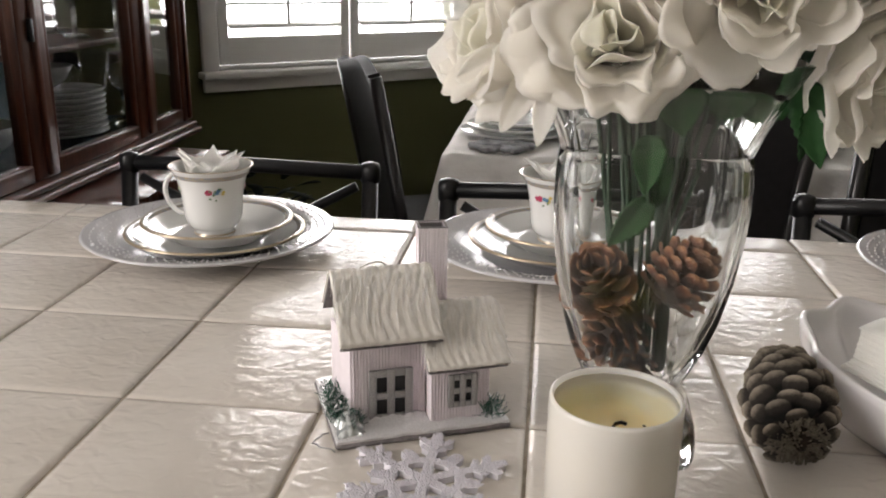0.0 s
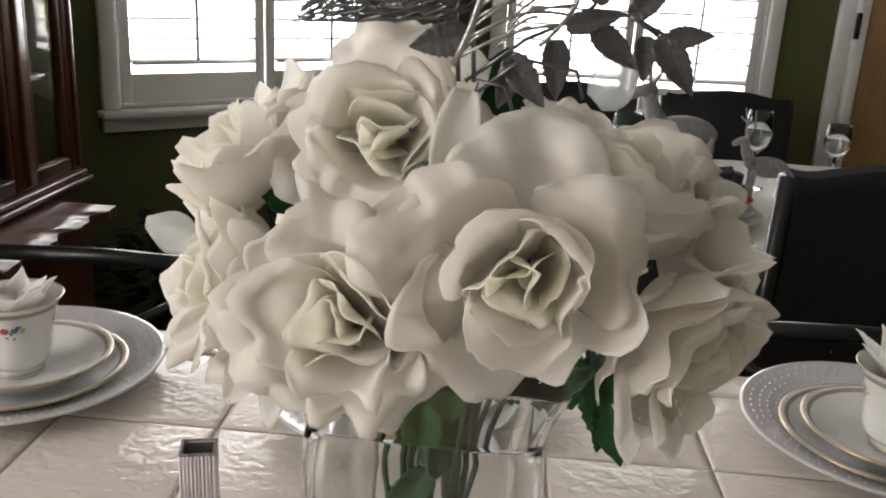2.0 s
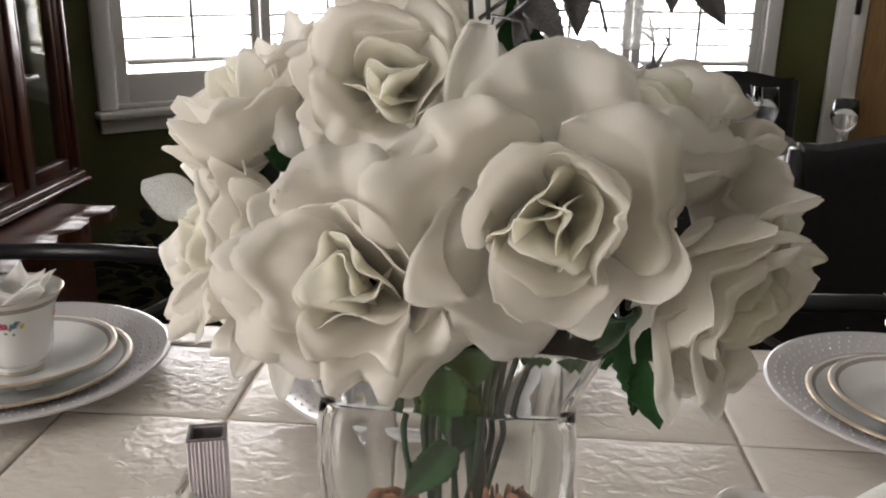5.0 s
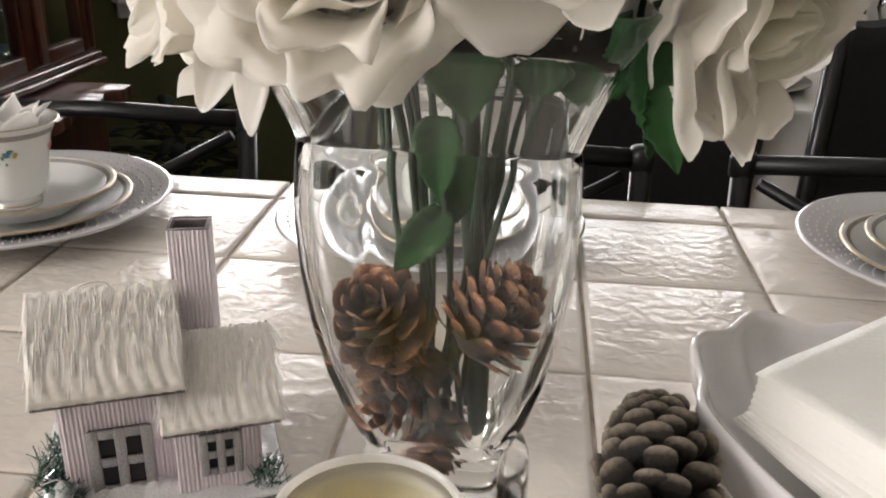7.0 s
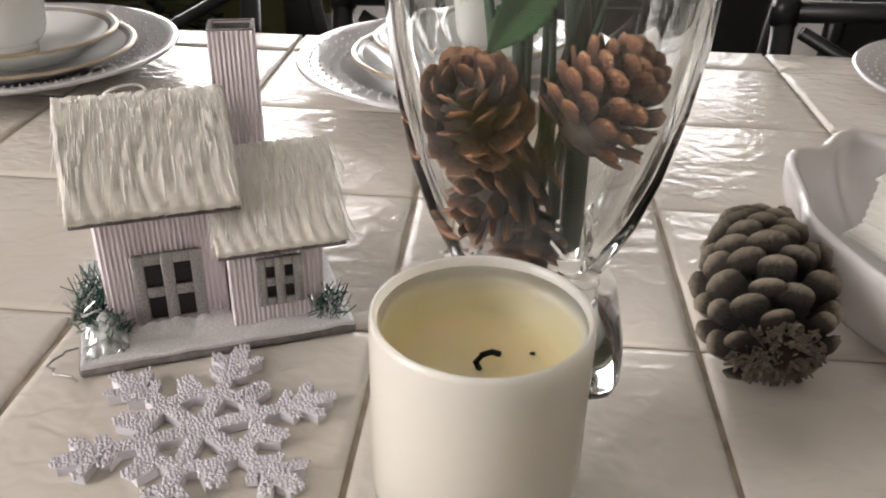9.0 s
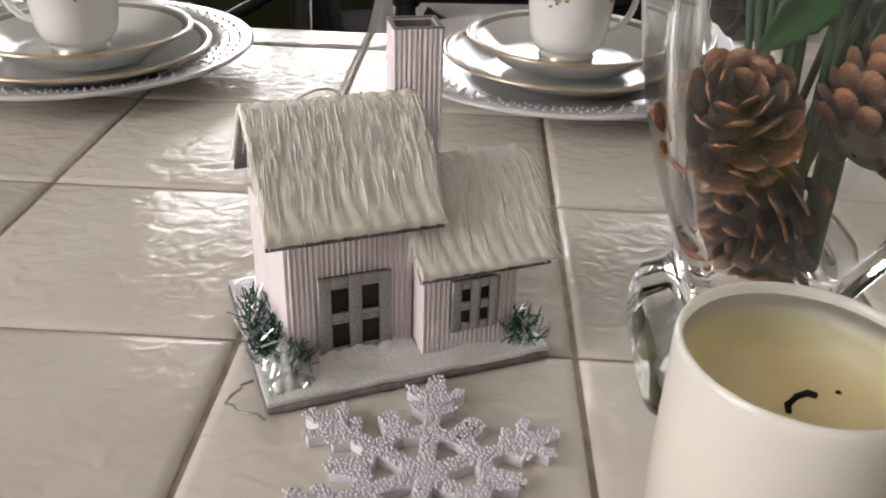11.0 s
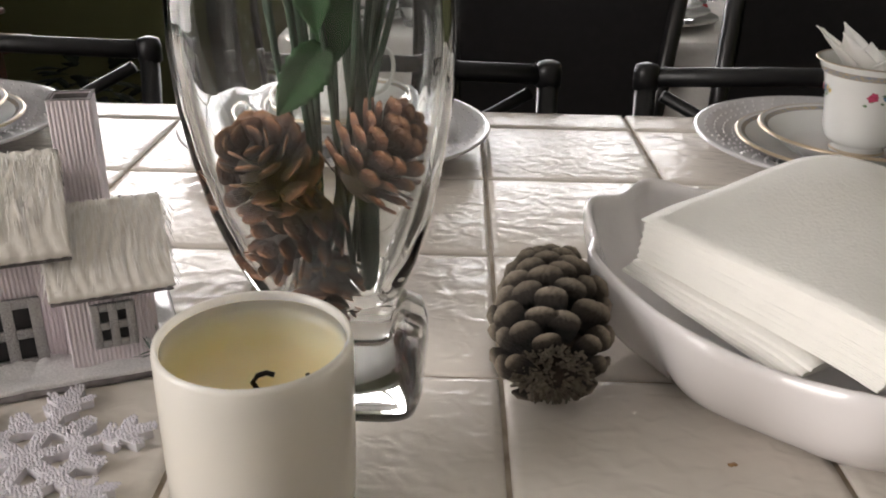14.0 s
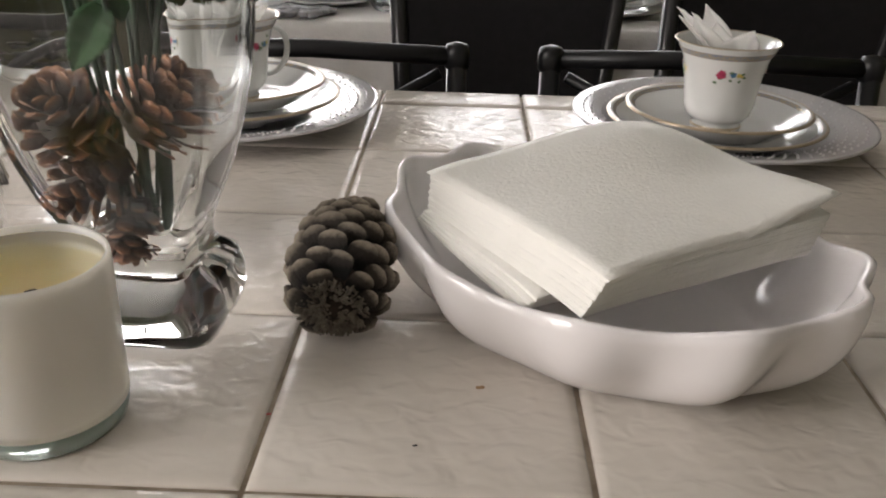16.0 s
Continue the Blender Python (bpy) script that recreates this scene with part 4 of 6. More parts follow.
def pine_cone(m, length, radius, n, data, tilt0, tilt1, label, frayed=False, seed=1, size=1.0, group=""):
    """Scales in a spiral on a spindle core; z runs from the stem end to the tip."""
    c = thing("pine_cone", m, label, "pine cone", group)
    prof = [(0.001, 0.0), (radius * 0.38, length * 0.06), (radius * 0.52, length * 0.3), (radius * 0.46, length * 0.6), (radius * 0.25, length * 0.85), (0.001, length * 0.93)]
    part("core", lathe(prof, 16, cap=False), CONECORE, c)
    rr = random.Random(seed)
    for k in range(n):
        f = (k + 0.5) / n
        a = k * 2.39996 + rr.uniform(-0.08, 0.08)
        env = math.sin(math.pi * (0.20 + 0.74 * f)) ** 0.8
        r0 = radius * 0.36 * env
        L = (radius - radius * 0.36) * (0.50 + 0.58 * env) * rr.uniform(0.93, 1.07)
        tilt = tilt0 + (tilt1 - tilt0) * f + rr.uniform(-9, 9)
        z = length * (0.03 + 0.86 * f ** 0.92)
        s = L * size
        q = Matrix.Translation((r0 * math.cos(a), r0 * math.sin(a), z)) @ Matrix.Rotation(a, 4, "Z") @ Matrix.Rotation(-radians(tilt), 4, "Y") @ Matrix.Rotation(rr.uniform(-.2, .2), 4, "X")
        piece("scale", data, c, q @ Matrix.Diagonal((L, s, s, 1)))
    if frayed:
        bm = bmesh.new()
        for _ in range(380):
            a, rad = rr.uniform(0, 6.28), radius * 0.56 * math.sqrt(rr.random())
            b0 = Vector((rad * math.cos(a), rad * math.sin(a), length * 0.05 - 0.0035 + 0.012 * (rad / radius)))
            d = Vector((math.cos(a) * 0.8 + rr.uniform(-.5, .5), math.sin(a) * 0.8 + rr.uniform(-.5, .5), rr.uniform(-1.1, -0.1))).normalized()
            tube([b0, b0 + d * rr.uniform(0.0020, 0.0048)], rr.uniform(0.0007, 0.0016), 5, bm, taper=0.0005)
        part("bract_fringe", bm, CONETIP, c, "pale frayed bracts at the stem end", smooth=False)
    return c


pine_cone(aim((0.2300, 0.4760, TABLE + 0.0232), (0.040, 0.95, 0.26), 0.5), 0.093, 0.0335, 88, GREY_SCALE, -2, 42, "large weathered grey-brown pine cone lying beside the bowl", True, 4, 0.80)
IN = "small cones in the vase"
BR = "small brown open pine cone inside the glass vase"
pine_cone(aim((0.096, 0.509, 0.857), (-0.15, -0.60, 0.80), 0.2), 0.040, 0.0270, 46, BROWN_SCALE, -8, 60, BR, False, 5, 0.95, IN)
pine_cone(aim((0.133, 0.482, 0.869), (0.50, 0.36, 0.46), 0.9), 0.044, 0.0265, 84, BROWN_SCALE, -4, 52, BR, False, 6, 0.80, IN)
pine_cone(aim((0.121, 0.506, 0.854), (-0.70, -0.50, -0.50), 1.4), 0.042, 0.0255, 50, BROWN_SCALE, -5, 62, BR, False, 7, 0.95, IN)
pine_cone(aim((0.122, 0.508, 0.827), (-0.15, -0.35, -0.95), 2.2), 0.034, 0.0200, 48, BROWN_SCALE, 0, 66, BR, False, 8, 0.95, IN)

# ---------------------------------------------------------------- roses


def rose_petal(R, phi, half, prof, curl, ruffle, seed, shift=(0.0, 0.0), wrap=0.1, squash=1.0, thick=0.0004):
    """One broad petal round the rose's axis; prof gives (radius, height) from claw to rim, in units of R."""
    ns = Vector((seed * 3.13, seed * 1.71, 0.3))
    crease = noise.noise(ns * 2.3) * 1.6
    notch = 0.14 * noise.noise(ns * 0.7)

    def fn(u, v):
        c = 2 * u - 1
        t = v * (0.32 + 0.68 * math.sqrt(max(0.0, 1 - abs(c) ** 3.2)) + 0.03 * noise.noise(Vector((c * 2.2, 0, 9)) + ns) - notch * math.exp(-(c / 0.25) ** 2))
        a = phi + half * c * (0.30 + 0.70 * math.sin(min(1.0, 0.15 + 1.1 * v) * math.pi / 2))
        k = t * (len(prof) - 1)
        i = min(len(prof) - 2, int(k))
        f = k - i
        p0, p1, p2, p3 = prof[max(0, i - 1)], prof[i], prof[i + 1], prof[min(len(prof) - 1, i + 2)]
        rho, h = (0.5 * (2 * p1[q] + (p2[q] - p0[q]) * f + (2 * p0[q] - 5 * p1[q] + 4 * p2[q] - p3[q]) * f * f + (3 * p1[q] - p0[q] - 3 * p2[q] + p3[q]) * f ** 3) for q in (0, 1))
        lip = max(0.0, (t - 0.74) / 0.26) ** 2
        rho += curl * lip
        h -= 0.7 * curl * lip
        w = noise.noise(Vector((c * 1.3, v * 1.0, 0)) + ns)
        w2 = noise.noise(Vector((c * 3.2, v * 1.1, 4)) + ns)
        w3 = noise.noise(Vector((c * 6.5, v * 1.6, 8)) + ns)
        w4 = noise.noise(Vector((c * 9, v * 2.5, 3)) + ns) * t ** 6
        rho += 0.04 * w4 + wrap * c * t * max(0.3, rho) + ruffle * 0.8 * w * t + 0.6 * ruffle * w2 * t ** 3 + 0.24 * ruffle * w3 * t ** 5
        h += 0.05 * w4 + ruffle * w2 * t ** 2.5 + ruffle * 0.9 * w * t + 0.35 * ruffle * w3 * t ** 4 + crease * 0.10 * math.exp(-(c / 0.10) ** 2) * math.sin(math.pi * t)
        return (R * (rho * math.cos(a) * squash + shift[0] * t), R * (rho * math.sin(a) + shift[1] * t), R * h)
    return sheet(fn, 26, 16, thick)


def heart_petal(R, phi, rho, width, height, seed, shift, thick=0.0004):
    """A soft upright petal of the heart, folded in long waves and standing across the axis."""
    ns = Vector((seed * 2.7, seed * 1.3, 5.1))
    fold = noise.noise(ns) * 0.9

    def fn(u, v):
        c = 2 * u - 1
        t = v * (0.40 + 0.60 * math.sqrt(max(0.0, 1 - abs(c) ** 3))) * (1 + 0.08 * noise.noise(Vector((c * 2, 0, 1)) + ns))
        side = width * c * (0.40 + 0.60 * math.sin(min(1.0, 0.2 + v) * math.pi / 2))
        out = rho * (0.25 + 0.75 * math.sin(min(1.0, 1.3 * t) * math.pi / 2)) - 0.30 * width * c * c * (1 - 0.7 * t)
        out += 0.10 * math.sin(c * 3.0 + fold * 3) * t + 0.13 * noise.noise(Vector((c * 1.6, v * 1.1, 2)) + ns) * t + 0.16 * max(0.0, (t - 0.72) / 0.28) ** 2 * (0.4 + fold)
        h = height * t + 0.05 * noise.noise(Vector((c * 5, v * 1.5, 7)) + ns) * t ** 3 + fold * 0.12 * c * t
        ca, sa = math.cos(phi), math.sin(phi)
        return (R * (out * ca - side * sa + shift[0] * t), R * (out * sa + side * ca + shift[1] * t), R * h)
    return sheet(fn, 18, 14, thick)


def rose(place, axis, R, open_=1.0, seed=1, spin=0.0, cup=0.0, label="ivory silk rose with ruffled petals, standing in the vase"):
    """An artificial rose with its stem in the vase. cup: how far its outer petals still stand up round the heart."""
    rs = random.Random(seed)
    m = aim(place, axis, spin)
    r = thing("artificial_rose", m, label, "flower", "roses in the vase")
    k = seed * 10.0
    lean = (rs.uniform(-0.30, 0.30), rs.uniform(-0.30, 0.30))
    sx, sy = lean[0] * 0.7, lean[1] * 0.7
    R *= 0.88

    def between(flat, closed):
        return [(p_[0] + (q_[0] - p_[0]) * cup, p_[1] + (q_[1] - p_[1]) * cup) for p_, q_ in zip(flat, closed)]
    part("bud", lathe([(R * 0.05, 0.0), (R * 0.08, R * 0.25), (R * 0.08, R * 0.45), (R * 0.04, R * 0.58), (R * 0.01, R * 0.62)], 16), SILK, r, m=pose(sx * R * 0.4, sy * R * 0.4, 0))
    for i in range(7):
        a = i * 2.05 + rs.uniform(-0.4, 0.4)
        part("petal", heart_petal(R, a, 0.05 + 0.075 * i, 0.30 + 0.050 * i, rs.uniform(0.84, 1.02) - 0.020 * i, k + i, (sx, sy)), SILKCORE if i < 5 else SILK, r)
    ROWS = (
            (3, 1.28, ((0.06, -0.03), (0.38, 0.12), (0.60, 0.42), (0.72, 0.72), (0.78, 0.84)), 0.22, 0.25),
            (4, 1.08, between(((0.08, -0.06), (0.46, 0.00), (0.80, 0.20), (1.00, 0.42), (1.10, 0.50)), ((0.08, -0.06), (0.46, 0.02), (0.74, 0.30), (0.84, 0.66), (0.88, 0.88))), 0.24, 0.33),
            (4, 1.02, between(((0.08, -0.10), (0.46, -0.12), (0.84, -0.04), (1.08, 0.10), (1.20, 0.14)), ((0.08, -0.10), (0.52, -0.06), (0.86, 0.18), (0.97, 0.52), (1.03, 0.74))), 0.18, 0.33))
    for L, (n, half, prof, curl, ruffle) in enumerate(ROWS):
        for i in range(n):
            o = (1 + (open_ - 1) * (L + 1) / 3) * rs.uniform(0.90, 1.07)
            a = 2 * math.pi * (i + 0.37 * L) / n + rs.uniform(-0.40, 0.40)
            up = (1 - o) * 0.6 + rs.uniform(-0.13, 0.13)
            pr = [(q[0] * (1 + (o - 1) * f / 4), q[1] + up * f / 4) for f, q in enumerate(prof)]
            part("petal", rose_petal(R, a, half * rs.uniform(0.92, 1.10), pr, curl * rs.uniform(-0.3, 1.7), ruffle * rs.uniform(0.7, 1.3), k + 7 * L + i + 20, (sx, sy), (0.14, 0.10, 0.08)[L], (0.88, 1.0, 1.0)[L]), SILK, r)
    inv = m.inverted()
    part("calyx", lathe([(0.003, -0.024), (R * 0.12, -0.014), (R * 0.16, -0.008), (R * 0.06, -0.006)], 12), STEM, r)
    neck = Vector((VX + (place[0] - VX) * 0.35 + rs.uniform(-.006, .006), VY + (place[1] - VY) * 0.35 + rs.uniform(-.006, .006), 0.985))
    low = Vector((VX + rs.uniform(-0.012, 0.012), VY + rs.uniform(-0.010, 0.012), 0.812))
    back = Vector(place) - Vector(axis).normalized() * 0.02
    pts = [back, (back + neck) / 2 + Vector((0, 0, 0.008)), neck, neck * 0.62 + low * 0.38 + Vector((rs.uniform(-.004, .004), 0, 0)), neck * 0.25 + low * 0.75, low]
    part("stem", tube([inv @ q for q in pts], 0.0016, 8), STEM, r)
    return r


rose((0.162, 0.448, 1.060), (0.10, -1.0, -0.06), 0.0465, 1.0, 1, 0.3, 0.12)
rose((0.090, 0.450, 1.028), (-0.10, -1.0, 0.10), 0.043, 0.96, 2, 1.1, 0.45)
rose((0.095, 0.506, 1.098), (-0.06, -0.88, 0.42), 0.043, 1.0, 3, 2.0, 0.2)
rose((0.036, 0.497, 1.022), (-0.72, -0.40, 0.22), 0.046, 0.95, 14, 0.6, 0.75)
rose((0.036, 0.520, 1.070), (-0.52, -0.16, 0.80), 0.047, 0.95, 5, 1.7, 0.85)
rose((0.200, 0.522, 1.062), (0.26, -0.22, 0.92), 0.056, 1.0, 6, 2.1, 0.75)
rose((0.222, 0.490, 1.016), (0.66, -0.68, -0.22), 0.050, 0.95, 17, 0.2, 0.55)
rose((0.232, 0.530, 1.046), (0.84, -0.12, 0.36), 0.046, 0.95, 8, 2.6, 0.6)
rose((0.128, 0.556, 1.072), (0.05, -0.30, 0.95), 0.048, 1.0, 9, 1.2, 0.5)
rose((0.180, 0.575, 1.030), (0.45, 0.85, 0.25), 0.045, 0.95, 10, 0.5, 0.3)
rose((0.070, 0.570, 1.030), (-0.55, 0.80, 0.20), 0.045, 0.95, 11, 2.2, 0.3)


def loose_petal(place, d, L, W, seed, mat=None, name="drooping_petal", label="single ivory silk petal drooping below the roses", sag=0.3, nrm=(0, -1, 0)):
    d = Vector(d).normalized()
    side = d.cross(Vector(nrm)).normalized()
    nn = side.cross(d)
    ns = Vector((seed, seed * 2.3, 0))

    def fn(u, v):
        c = 2 * u - 1
        w = W * math.sin(math.pi * (0.12 + 0.76 * v) ** 0.85)
        q = Vector(place) + d * (L * v * (1 - 0.08 * c * c)) + side * (w * c)
        return q + nn * (0.35 * W * c * c - sag * L * v * v + 0.15 * W * noise.noise(Vector((c * 2, v * 3, 0)) + ns))
    return solid(name, sheet(fn, 10, 12, 0.0005), mat or SILK, label, "petal", smooth=True)


loose_petal((0.131, 0.470, 1.128), (-0.16, -0.06, -1.0), 0.056, 0.010, 31, None, "rose_petal", "long ivory silk petal hanging beside a rose", 0.05)
loose_petal((0.046, 0.462, 1.012), (-0.45, -0.15, -0.9), 0.040, 0.009, 1)
loose_petal((0.056, 0.455, 1.010), (-0.15, -0.20, -1.0), 0.040, 0.007, 2)
loose_petal((0.030, 0.470, 1.022), (-0.75, -0.2, -0.45), 0.034, 0.010, 3)
loose_petal((0.206, 0.470, 1.015), (0.10, -0.2, -1.0), 0.042, 0.009, 4)
loose_petal((0.220, 0.472, 1.010), (0.25, -0.15, -1.0), 0.038, 0.013, 5)
for i, (pl_, d_, nv) in enumerate((((0.004, 0.50, 1.045), (-0.75, -0.1, 0.25), (0, -1, 0)), ((0.236, 0.53, 1.075), (0.8, -0.1, 0.2), (0, -1, 0)), ((0.105, 0.462, 1.068), (-0.1, -0.1, -0.9), (0, -1, 0)), ((0.190, 0.535, 1.118), (0.5, 0, 0.5), (0, -1, 0)))):
    loose_petal(pl_, d_, 0.026, 0.011, 20 + i, TULLE, "tulle_leaf", "sheer white tulle leaf between the roses", 0.1, nv)


def leaf(place, d, L, W, seed, nrm=(0, -1, 0), mat=None, name="silk_leaf", label="green silk rose leaf with toothed edge", sag=0.2):
    d = Vector(d).normalized()
    side = d.cross(Vector(nrm)).normalized()
    nn = side.cross(d)

    def fn(u, v):
        c = 2 * u - 1
        w = W * (0.04 + v) ** 0.55 * (1.004 - v) / 0.375 * (1 + 0.07 * math.sin(v * 60))
        return Vector(place) + d * (L * v) + side * (w * c) + nn * (0.30 * w * abs(c) - sag * L * v * v + 0.0008 * math.sin(v * 40) * abs(c))
    ob = solid(name, sheet(fn, 8, 18, 0.0006), mat or LEAF, label, "leaf", smooth=True)
    return ob


leaf((0.118, 0.492, 0.972), (0.03, -0.1, -1.0), 0.036, 0.0105, 1)
leaf((0.121, 0.500, 0.930), (-0.50, -0.10, -0.80), 0.040, 0.010, 2, (0.3, -1, 0.2))
leaf((0.124, 0.504, 0.955), (0.10, -0.1, -1.0), 0.034, 0.011, 3, (0.2, -1, 0))
leaf((0.198, 0.462, 1.010), (0.22, -0.12, -1.0), 0.050, 0.011, 4, (-0.4, -1, 0))
leaf((0.203, 0.468, 1.000), (0.05, -0.1, -1.0), 0.035, 0.010, 5, (0.6, -1, 0))
leaf((0.124, 0.474, 1.040), (0.0, -0.1, 1.0), 0.050, 0.018, 6)
leaf((0.128, 0.475, 1.010), (0.1, -0.3, -0.6), 0.034, 0.016, 7)
leaf((0.126, 0.480, 1.076), (0.3, -0.1, 0.7), 0.040, 0.017, 8)
leaf((0.058, 0.474, 1.066), (0.4, -0.3, -0.8), 0.036, 0.016, 9)
leaf((0.050, 0.500, 1.060), (0.2, -0.2, 0.8), 0.034, 0.014, 10)
leaf((0.148, 0.480, 1.000), (0.5, -0.5, 0.1), 0.036, 0.014, 11)
leaf((0.165, 0.475, 0.998), (0.8, -0.4, 0.15), 0.042, 0.014, 12)
leaf((0.140, 0.530, 1.110), (0.2, -0.3, 0.9), 0.032, 0.014, 13)
filler = thing("filler_stems", pose(0, 0, 0), "bunch of dark green wire stems inside the vase", "stems")
rs = random.Random(4)
for k in range(5):
    a, b = rs.uniform(-0.03, 0.03), rs.uniform(-0.028, 0.02)
    pts = [(VX + a * 0.45, VY + b * 0.4, 0.815), (VX + a * 0.4, VY + b * 0.5, 0.88), (VX + a * 0.7, VY + b * 0.7, 0.945), (VX + a * 1.3, VY + b, 1.0), (VX + a * 1.8, VY + b * 1.2, 1.05)]
    part("wire_stem", tube(pts, 0.0013 + 0.0006 * rs.random(), 7), STEM, filler)
part("stem_bundle", tube([(VX + 0.018, VY - 0.004, 0.806), (VX + 0.017, VY - 0.004, 0.86), (VX + 0.010, VY - 0.002, 0.93), (VX + 0.004, VY, 1.02)], 0.0052, 12), STEM, filler)

# ---------------------------------------------------------------- glitter bird and sprig
bird = thing("wire_bird", Matrix.Translation((0.116, 0.500, 1.168)), "silver glitter wire-mesh bird perched among the roses", "ornament")
rs = random.Random(12)
for sub, shrink, wire in ((4, 1.0, 0.0012), (3, 0.86, 0.0016)):
    bm = bmesh.new()
    bmesh.ops.create_icosphere(bm, subdivisions=sub, radius=shrink)
    drop = [e for e in bm.edges if rs.random() < (0.36 if sub == 4 else 0.15)]
    bmesh.ops.dissolve_edges(bm, edges=drop, use_verts=False)
    jit = 0.05 if sub == 4 else 0.09
    for v in bm.verts:
        v.co += Vector((rs.uniform(-jit, jit), rs.uniform(-jit, jit), rs.uniform(-jit, jit)))
        t = max(0.0, -v.co.x)
        w = 1 - 0.66 * t ** 1.6
        v.co = Vector((v.co.x * 0.031 - 0.036 * t ** 1.6, v.co.y * 0.017 * w, v.co.z * 0.023 * w))
    bmesh.ops.wireframe(bm, faces=bm.faces[:], thickness=wire, use_replace=True, use_boundary=False, use_even_offset=False)
    part("bird_body" if sub == 4 else "inner_net", bm, DARKGLITTER, bird, smooth=False, m=pose(-0.002, 0, 0.010, 0, -24, 0))
bm = bmesh.new()
bmesh.ops.create_icosphere(bm, subdivisions=3, radius=0.013)
bmesh.ops.wireframe(bm, faces=bm.faces[:], thickness=0.0013, use_replace=True, use_boundary=False, use_even_offset=False)
part("bird_head", bm, DARKGLITTER, bird, smooth=False, m=pose(0.036, 0, 0.034))
part("beak", lathe([(0.003, 0.0), (0.0005, 0.010)], 10), DARKGLITTER, bird, m=aim((0.048, 0, 0.035), (1, 0, -0.1)))
wb = bmesh.new()


def spine(f):
    return Vector((0.008 + 0.010 * f + 0.006 * math.sin(3 * f), -0.014 - 0.006 * math.sin(3.1 * f), -0.032 + 0.064 * f))


def rim_of_wing(f):
    return Vector((0.030 + 0.030 * math.sin(math.pi * (0.15 + 0.72 * f)), -0.018, -0.022 + 0.058 * f))


tube([spine(k / 10) for k in range(11)], 0.0015, 6, wb)
tube([rim_of_wing(k / 10) for k in range(11)], 0.0010, 6, wb)
for k in range(13):
    f = k / 12
    a, b = spine(0.04 + 0.80 * f), rim_of_wing(min(1.0, 0.16 + 0.86 * f))
    tube([a.lerp(b, q / 6) + Vector((0, -0.004 * math.sin(math.pi * q / 6), 0.007 * math.sin(math.pi * q / 6) * (1 if k % 2 else 0.5))) for q in range(7)], 0.0007, 6, wb)
    if k < 12:
        c = spine(0.04 + 0.80 * (k + 1) / 12).lerp(rim_of_wing(min(1.0, 0.16 + 0.86 * (k + 1) / 12)), 0.66)
        d = a.lerp(b, 0.40)
        tube([d.lerp(c, q / 4) + Vector((0.002 * math.sin(math.pi * q / 4), -0.003, 0.003 * math.sin(math.pi * q / 4))) for q in range(5)], 0.0007, 6, wb)
part("wing", wb, SILVERGLITTER, bird, "open wing of looped glitter wire")
lg = bmesh.new()
for dx in (0.006, 0.013):
    tube([(dx, 0, 0.0), (dx + 0.002, -0.002, -0.018), (dx + 0.004, -0.004, -0.04)], 0.0011, 6, lg)
part("leg", lg, DARKGLITTER, bird)

SP = Vector((0.165, 0.498, 1.154))
for k, (d, L, W, off) in enumerate((((0.35, -0.1, 0.9), 0.024, 0.0052, (0.018, 0, 0.010)), ((0.75, -0.1, 0.6), 0.022, 0.0050, (0.033, 0, 0.006)), ((1, -0.1, 0.08), 0.020, 0.0044, (0.050, 0, -0.002)),
        ((0.6, -0.1, -0.8), 0.030, 0.0068, (0.046, 0, -0.002)), ((0.1, -0.1, -1), 0.020, 0.0050, (0.040, 0, -0.002)), ((0.75, -0.1, -0.6), 0.026, 0.0060, (0.018, 0, 0.000)), ((0.9, -0.1, 0.25), 0.026, 0.0050, (0.006, 0, 0.0)),
        ((0.1, -0.2, -1), 0.026, 0.0060, (0.002, 0, -0.006)), ((-0.3, -0.2, -0.9), 0.022, 0.0056, (-0.014, 0, -0.016)), ((-0.85, -0.2, -0.2), 0.026, 0.0075, (-0.036, 0, -0.006)), ((0.6, -0.3, -0.7), 0.028, 0.0065, (-0.018, 0, -0.014)))):
    leaf(SP + Vector(off), d, L, W, 40 + k, (0.1, -1, 0.15), DARKGLITTER, "glitter_leaf", "dark silver glittered leaf on a wire sprig", 0.1)
gs = bmesh.new()
for pts in ([(-0.036, 0.0, -0.026), (-0.01, 0, -0.006), (0.012, 0, 0.004), (0.033, 0, 0.006), (0.050, 0, -0.002)], [(0.012, 0, 0.004), (0.018, 0, 0.010)], [(0.033, 0, 0.006), (0.046, 0, -0.002)], [(-0.03, -0.004, -0.03), (-0.012, -0.01, -0.014), (0.012, -0.008, -0.018), (0.016, -0.004, -0.030)],
            [(-0.036, 0, -0.05), (-0.030, -0.01, -0.024), (-0.018, -0.012, -0.026), (-0.010, -0.006, -0.05)]):
    tube([SP + Vector(q) for q in pts], 0.0009, 6, gs)
solid("glitter_sprig", gs, DARKGLITTER, "dark silver glittered wire sprig", "ornament", smooth=True)

# ---------------------------------------------------------------- bowl and napkins
BX, BY, BA, BB = 0.384, 0.533, 0.145, 0.108


